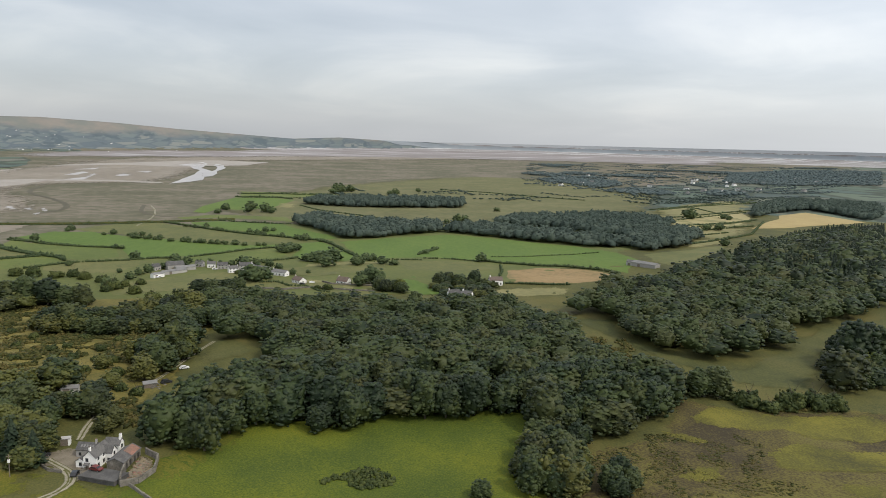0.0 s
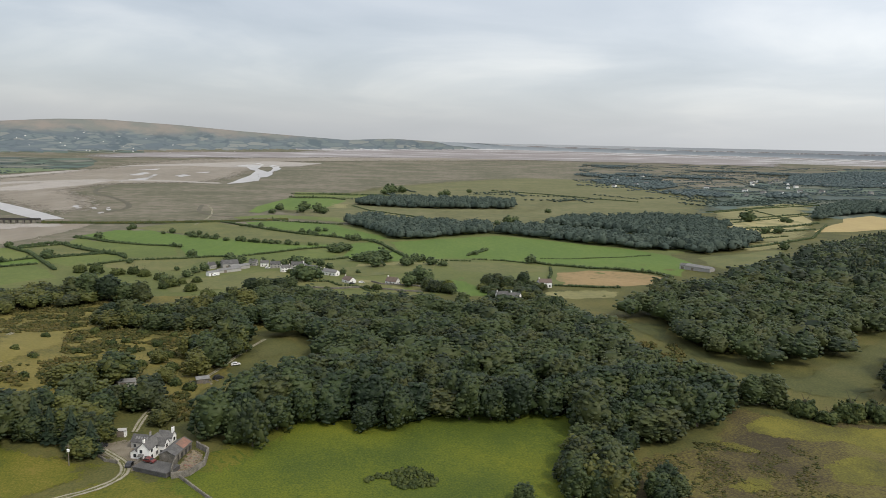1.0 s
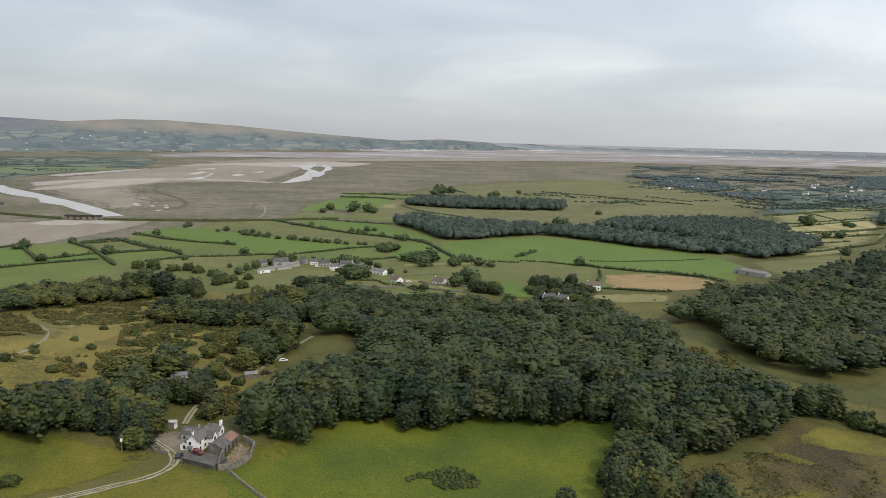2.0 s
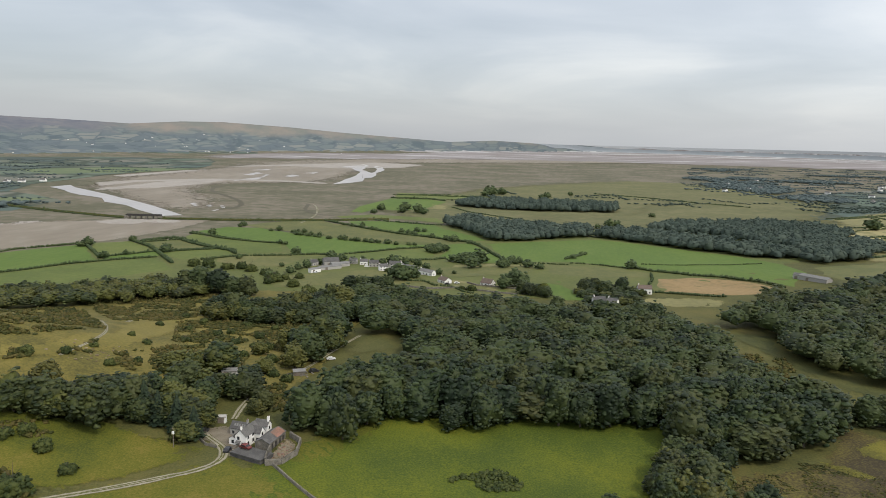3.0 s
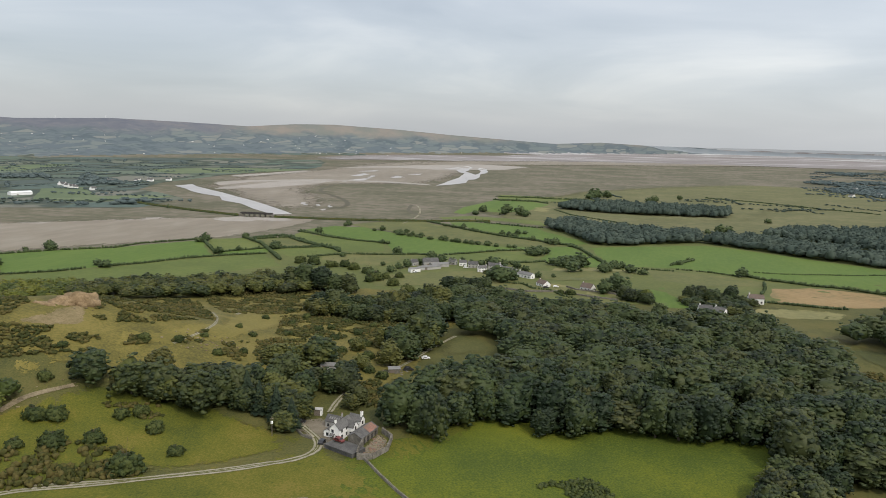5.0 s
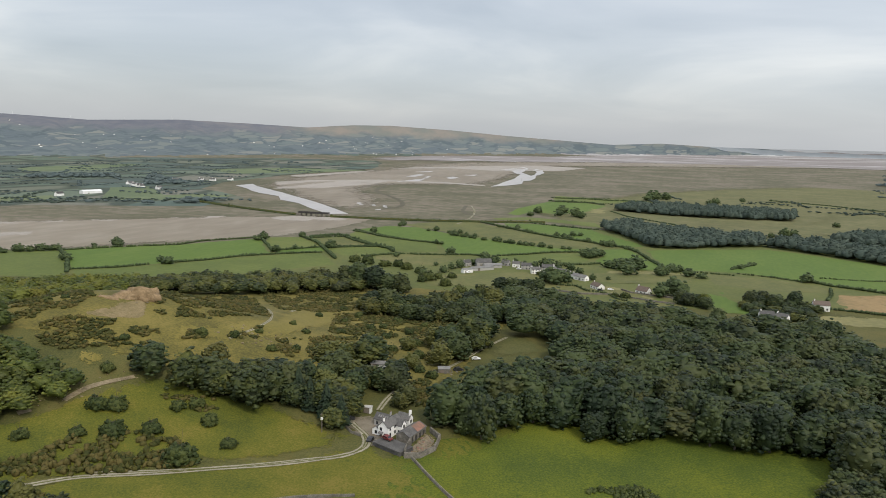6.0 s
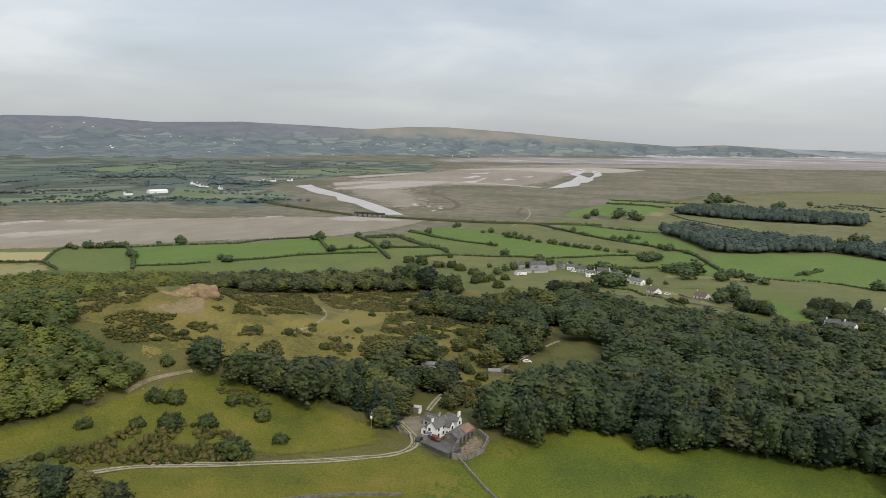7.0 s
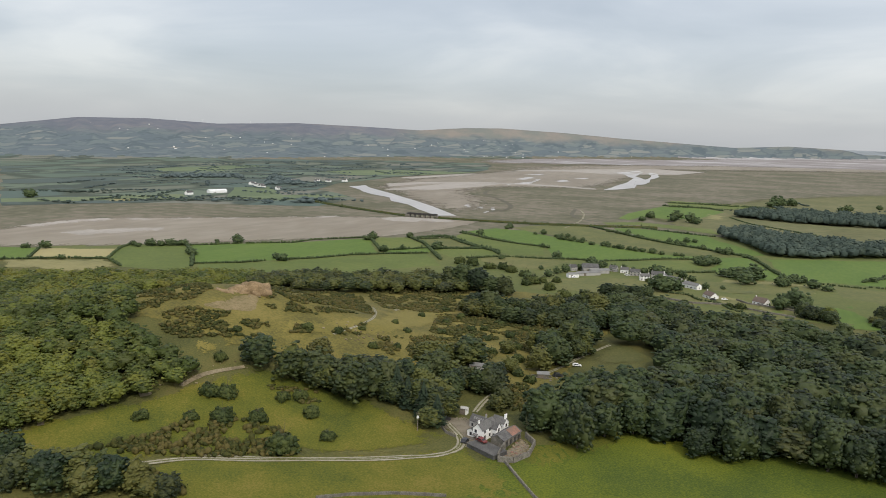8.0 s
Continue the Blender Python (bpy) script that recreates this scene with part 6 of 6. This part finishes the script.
shed(-74.8, 228.1, 8, 2.4, 1.9, 2.3, 2.7, white, grey_render, "small whitewashed outhouse by the yard", name="outhouse")
shed(-92.6, 275.2, 12, 6.0, 4.0, 2.2, 3.0, grey_render, sheet, "old shed with a pale patched sheet roof")
shed(-66.5, 287.0, 25, 5.0, 3.6, 2.0, 2.7, stone, sheet, "tumbledown grey shed by the glade")


def car(x, y, yaw, paint, label, l=4.1, w=1.7, h=1.45, up=.05):
    c = thing("car", x, y, label, "car", "parked vehicles", yaw, sink=-up)
    b = bmesh.new()
    prof = [(-l / 2, .35), (l / 2, .35), (l / 2, .75), (l * .28, .9), (l * .12, h), (-l * .3, h), (-l * .42, .95), (-l / 2, .9)]
    a1 = [b.verts.new((px, -w / 2, pz)) for px, pz in prof]
    a2 = [b.verts.new((px, w / 2, pz)) for px, pz in prof]
    b.faces.new(a1)
    b.faces.new(a2[::-1])
    for i in range(len(prof)):
        b.faces.new((a1[i], a2[i], a2[(i + 1) % len(prof)], a1[(i + 1) % len(prof)]))
    bmesh.ops.bevel(b, geom=b.edges[:], offset=.06, segments=1, affect="EDGES")
    part("body", b, paint, c)
    for s in (-1, 1):
        part("window", box(-l * .30, l * .12, s * w / 2 - .03, s * w / 2 + .02, .95, h - .12), glass, c)
    wsc = part("windscreen", box(-.03, .03, -w * .42, w * .42, -.3, .3), glass, c)
    wsc.matrix_basis = pose(l * .215, 0, 1.16, 0, -42, 0)
    for sx in (-1, 1):
        for sy in (-1, 1):
            t = part("wheel", rod(bmesh.new(), (0, -.1, 0), (0, .1, 0), .32, .32, 12), rubber, c)
            moved(t, sx * l * .32, sy * (w / 2 - .06), .32)
            part("rim", rod(bmesh.new(), (0, -.11, 0), (0, .11, 0), .18, .18, 8), sheet, t)
    return c


car(-57.5, 206.6, -20, paint_red, "small red car parked before the farmhouse", 3.9, up=1.52)
car(-63.6, 206.6, 95, paint_dark, "dark car parked before the farmhouse")
car(-78.0, 219.0, 30, paint_dark, "dark car parked at the edge of the yard")
car(-59.0, 311.0, 25, paint_white, "white car standing by the glade track")
car(-61.5, 292.5, 40, paint_dark, "dark vehicle on the glade track", 4.6, 1.8, 1.8)
for x, y, yw in ((-21.0, 514.5, 20), (-27.5, 508.5, 10), (79, 458.5, 0), (84, 455.0, 30), (-141, 545, 20), (-137, 542, 60), (-104, 578, 10)):
    car(x, y, yw, rt.choice([paint_white, paint_dark, paint_white]), "car parked outside the houses")

pl = thing("telegraph_pole", -81.5, 205.5, "weathered wooden telegraph pole with a pale box", "pole")
part("pole", rod(bmesh.new(), (0, 0, -.5), (0, 0, 7.0), .16, .11, 8), wood_m, pl)
part("crossarm", box(-.8, .8, -.06, .06, 6.3, 6.42), wood_m, pl)
part("box", box(-.35, .35, -.3, .15, 4.6, 5.5, bevel=.04), paint_white, pl, "pale transformer box")

# the hamlet between wood and fields
cottage(-30.5, 516.5, -48, 11.5, 7.5, 2.8, 5.6, white, tile, "low bungalow with a brown tiled roof and white gable")
cottage(2.0, 513.0, -30, 11.0, 8.0, 2.8, 6.2, white, tile, "low bungalow with a brown tiled roof and white gable", chimneys=1)
cottage(-48.5, 550, -33, 17, 6.0, 3.4, 5.6, white, sheet, "long low house with a pale roof and white gable", wins=4)
cottage(-59.0, 545.5, -70, 6, 5.0, 3.0, 5.2, white, slate, "small white cottage among garden trees", chimneys=1, wins=1)
cottage(-74.0, 575, -80, 8, 6.0, 4.4, 6.8, white, slate, "white two-storey house with a slate roof", chimneys=2, wins=2)
cottage(-87.0, 565, 25, 9, 6.0, 4.4, 6.6, white, slate, "white two-storey house with a slate roof", chimneys=2)
cottage(-64.0, 566, -30, 16, 7.0, 3.6, 6.0, grey_render, slate, "long grey stone house with a slate roof", chimneys=1)
cottage(-80.0, 580, 10, 12, 7.0, 4.4, 7.0, grey_render, slate, "grey stone house with a slate roof", chimneys=2)
cottage(-99.0, 583, 15, 10, 6.5, 4.2, 6.6, grey_render, slate, "grey stone house with a slate roof", chimneys=1)
cottage(-109.5, 591, 10, 8, 6.0, 3.6, 6.0, white, slate, "pale cottage with a slate roof", wins=2)
cottage(-119.5, 594, -10, 8, 6.0, 3.6, 6.2, grey_render, slate, "grey cottage with a slate roof", wins=2)
cottage(-150.0, 577, 60, 8, 6.5, 3.8, 6.4, grey_render, slate, "grey gabled farmhouse beside the sheds", wins=2)
shed(-131.5, 561.5, 45, 20, 4.8, 2.3, 3.4, grey_render, sheet, "long pale sheet-roofed farm shed")
shed(-139.0, 544.5, 48, 9, 4.5, 2.8, 3.8, white, sheet, "small white farm shed")
shed(-136.5, 582.5, 30, 13, 9, 4.0, 6.4, grey_render, slate, "large grey barn above the sheds", name="barn")
shed(-127.0, 577, 40, 16, 5.5, 2.6, 3.8, grey_render, sheet, "low farm shed with a pale roof")
cottage(112.5, 503.5, 5, 9.5, 6.0, 4.0, 6.2, white, tile, "pale rendered house beside a tan field", wins=3, chimneys=1, group="cottages by the brook")
cottage(77.5, 463.0, 10, 8, 5.5, 2.8, 5.0, white, slate, "white low cottage among trees", wins=2, group="cottages by the brook")
cottage(86.0, 460.5, -30, 7, 5.0, 2.6, 4.6, white, slate, "white low cottage among trees", wins=2, group="cottages by the brook")
shed(248.5, 562.5, -52, 22, 8, 3.0, 4.4, grey_render, sheet, "long pale-roofed shed at the edge of the wood")
shed(240.5, 572.5, -40, 8, 6, 3.0, 4.4, grey_render, slate, "small dark-roofed barn at the edge of the wood")
stone_wall([(-60, 497), (-38, 489), (-18, 496), (8, 484), (24, 480)], 1.1, .7, "stone wall across the rough pasture below the cottages")
stone_wall([(-14, 519), (-6, 510), (14, 505), (28, 498)], 1.1, .7, "stone wall beside the bungalows")

# across the water
shed(-948, 946.5, 74, 34, 12, 4.5, 6.5, paint_white, paint_white, "long white farm shed on the far shore", "far sheds")
for i, (x, y) in enumerate(((-1022, 1128), (-1006, 1120), (-990, 1108), (-980, 1100), (-1050, 1150), (-1065, 1157), (-1026, 1373), (-1001, 1406), (-1015, 1360), (-1035, 1345), (-1029, 1333), (-947, 881), (-930, 1090), (-1060, 1290))):
    cottage(x, y, rt.uniform(0, 180), rt.uniform(9, 14), 7, 4.2, 7, white, slate, "white house on the far shore", group="far houses", chimneys=1, wins=0)
fr = random.Random(3)
for i in range(54):
    az = radians(fr.choice([fr.gauss(-26, 2.0), fr.gauss(-22, 2.0), fr.uniform(-56, -10), fr.uniform(-56, -30)]))
    d = fr.uniform(3600, 5600) if az < radians(-28) else fr.uniform(4600, 6300)
    s = d / 1300
    x, y = EX + d * math.sin(az), EY + d * math.cos(az)
    h = thing("far_house", x, y, "tiny white house at the foot of the fells", "house", "houses below the fells", fr.uniform(0, 180))
    h.scale = h.scale * fr.uniform(.4, .8)
    block(h, 0, 0, 0, 14, 8, 5, 8.5, white, slate)
for i in range(34):
    az, d = radians(fr.uniform(14, 34)), fr.uniform(1750, 2900)
    h = thing("far_house", EX + d * math.sin(az), EY + d * math.cos(az), "small pale house among far hedges", "house", "houses beyond the moss", fr.uniform(0, 180))
    block(h, 0, 0, 0, 13, 8, 5, 8, fr.choice([white, white, grey_render]), slate)

# ---- railway viaduct and its embankment ----
EMB = [[(-760, 945), (-705, 926), (-587, 880), (-478, 846)], [(-436, 852), (-374, 862), (-300, 880), (-226, 913), (-160, 950)]]
for line in EMB:
    bm = bmesh.new()
    last = None
    pts_ = np.array(line, float)
    for a, b in zip(pts_, pts_[1:]):
        n = max(1, int(np.hypot(*(b - a)) / 12))
        t = (b - a) / np.hypot(*(b - a))
        nn = np.array([-t[1], t[0]])
        for i in range(n + 1):
            q = a + (b - a) * i / n
            row = [bm.verts.new(lay(*(q + nn * s), z)[0]) for s, z in ((-4.0, -.6), (-1.5, 2.4), (1.5, 2.4), (4.0, -.6))]
            if last:
                for k in range(3):
                    bm.faces.new((last[k], last[k + 1], row[k + 1], row[k]))
            last = row
    em = bpy.data.meshes.new("embankment")
    bmesh.ops.recalc_face_normals(bm, faces=bm.faces[:])
    bm.to_mesh(em)
    bm.free()
    em.materials.append(bracken)
    tagged(new("embankment", em), "low railway embankment grown with rough grass", "embankment", kind="structure")
    hedge([tuple(v) for v in (pts_ + (0, -3))], 1.5, 1.4)
    hedge([tuple(v) for v in pts_], 3.0, 1.2)

vd = thing("viaduct", -457, 849, "low dark iron railway viaduct on stone piers over the channel", "viaduct", yaw=8.5)
part("deck", box(-22, 22, -2.6, 2.6, 3.6, 4.8, bevel=.08), iron, vd)
for s in (-1, 1):
    part("parapet", box(-22, 22, s * 2.5 - .15, s * 2.5 + .15, 4.8, 5.9), iron, vd)
for k in range(6):
    pier = part("pier", box(-.9, .9, -2.4, 2.4, -1.0, 3.6, bevel=.1), stone, vd)
    moved(pier, -18.5 + k * 7.4, 0)
for s in (-1, 1):
    ab = part("abutment", box(-2.5, 2.5, -3.2, 3.2, -1.0, 3.9, bevel=.1), stone, vd)
    moved(ab, s * 21.5, 0)

# ---- far hedgerows and woods, too many to count ----


def far_hedges(name, poly, lines, seed, material, size=(3.4, 6.0), high=(2.6, 6), label="far hedgerows and small trees", gap=(6, 9.5)):
    rg = random.Random(seed)
    seeds = scatter(poly, math.sqrt(abs(area(poly)) / lines) * 1.05, seed, .5)
    pl_ = []
    for x, y in seeds:
        a = rg.choice([rg.gauss(.35, .25), rg.gauss(1.9, .3)])
        for i in range(rg.randrange(6, 22)):
            t = i * sum(gap) / 2 + rg.uniform(-.3, .3) * gap[0]
            r = rg.uniform(*size)
            pl_.append((x + math.cos(a) * t + rg.gauss(0, 2), y + math.sin(a) * t + rg.gauss(0, 2), r, rg.uniform(*high)))
    stuff(name, pl_, TINY, material, label, "hedgerows", seed=seed)


def area(poly):
    p = np.array(poly, float)
    q = np.roll(p, -1, 0)
    return float((p[:, 0] * q[:, 1] - q[:, 0] * p[:, 1]).sum() / 2)


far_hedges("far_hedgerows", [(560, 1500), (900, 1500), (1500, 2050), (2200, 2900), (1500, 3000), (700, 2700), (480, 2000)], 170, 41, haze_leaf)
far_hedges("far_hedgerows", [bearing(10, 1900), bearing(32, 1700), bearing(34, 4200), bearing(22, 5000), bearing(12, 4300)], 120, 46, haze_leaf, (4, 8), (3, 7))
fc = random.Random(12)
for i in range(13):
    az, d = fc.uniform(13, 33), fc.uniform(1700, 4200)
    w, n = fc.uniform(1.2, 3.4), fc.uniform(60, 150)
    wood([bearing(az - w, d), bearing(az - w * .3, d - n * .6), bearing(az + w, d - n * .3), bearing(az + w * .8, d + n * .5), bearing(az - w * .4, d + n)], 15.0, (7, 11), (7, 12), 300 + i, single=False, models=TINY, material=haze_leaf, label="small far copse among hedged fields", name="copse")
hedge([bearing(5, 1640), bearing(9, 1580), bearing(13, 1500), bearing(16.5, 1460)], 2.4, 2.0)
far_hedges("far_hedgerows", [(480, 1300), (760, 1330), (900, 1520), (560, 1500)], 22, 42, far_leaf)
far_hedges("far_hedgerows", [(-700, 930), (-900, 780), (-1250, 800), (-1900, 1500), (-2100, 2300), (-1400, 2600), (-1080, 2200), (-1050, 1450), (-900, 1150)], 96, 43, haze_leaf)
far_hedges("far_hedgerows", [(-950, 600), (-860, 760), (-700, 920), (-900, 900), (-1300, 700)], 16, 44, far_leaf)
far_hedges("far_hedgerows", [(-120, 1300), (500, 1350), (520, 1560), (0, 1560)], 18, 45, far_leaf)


def turbine(az, d):
    """A wind turbine on the ridge, its rotor at rest."""
    a = radians(az)
    t = thing("wind_turbine", EX + d * math.sin(a), EY + d * math.cos(a), "small white wind turbine on the far ridge", "wind turbine", "ridge turbines", -az)
    part("tower", rod(bmesh.new(), (0, 0, -4), (0, 0, 20), 1.2, 0.7, 10), paint_white, t)
    part("nacelle", box(-.8, .8, -2.0, 2.0, 19.4, 21.2, bevel=.3), paint_white, t)
    for k in range(3):
        g = radians(25 + 120 * k)
        part("blade", rod(bmesh.new(), (0, -2.2, 20.3), (math.cos(g) * 10, -2.2, 20.3 + math.sin(g) * 10), .6, .15, 6), paint_white, t)


for az_ in (-48.9, -47.1, -43.6, -50.6, -40.4):
    turbine(az_, 7000)
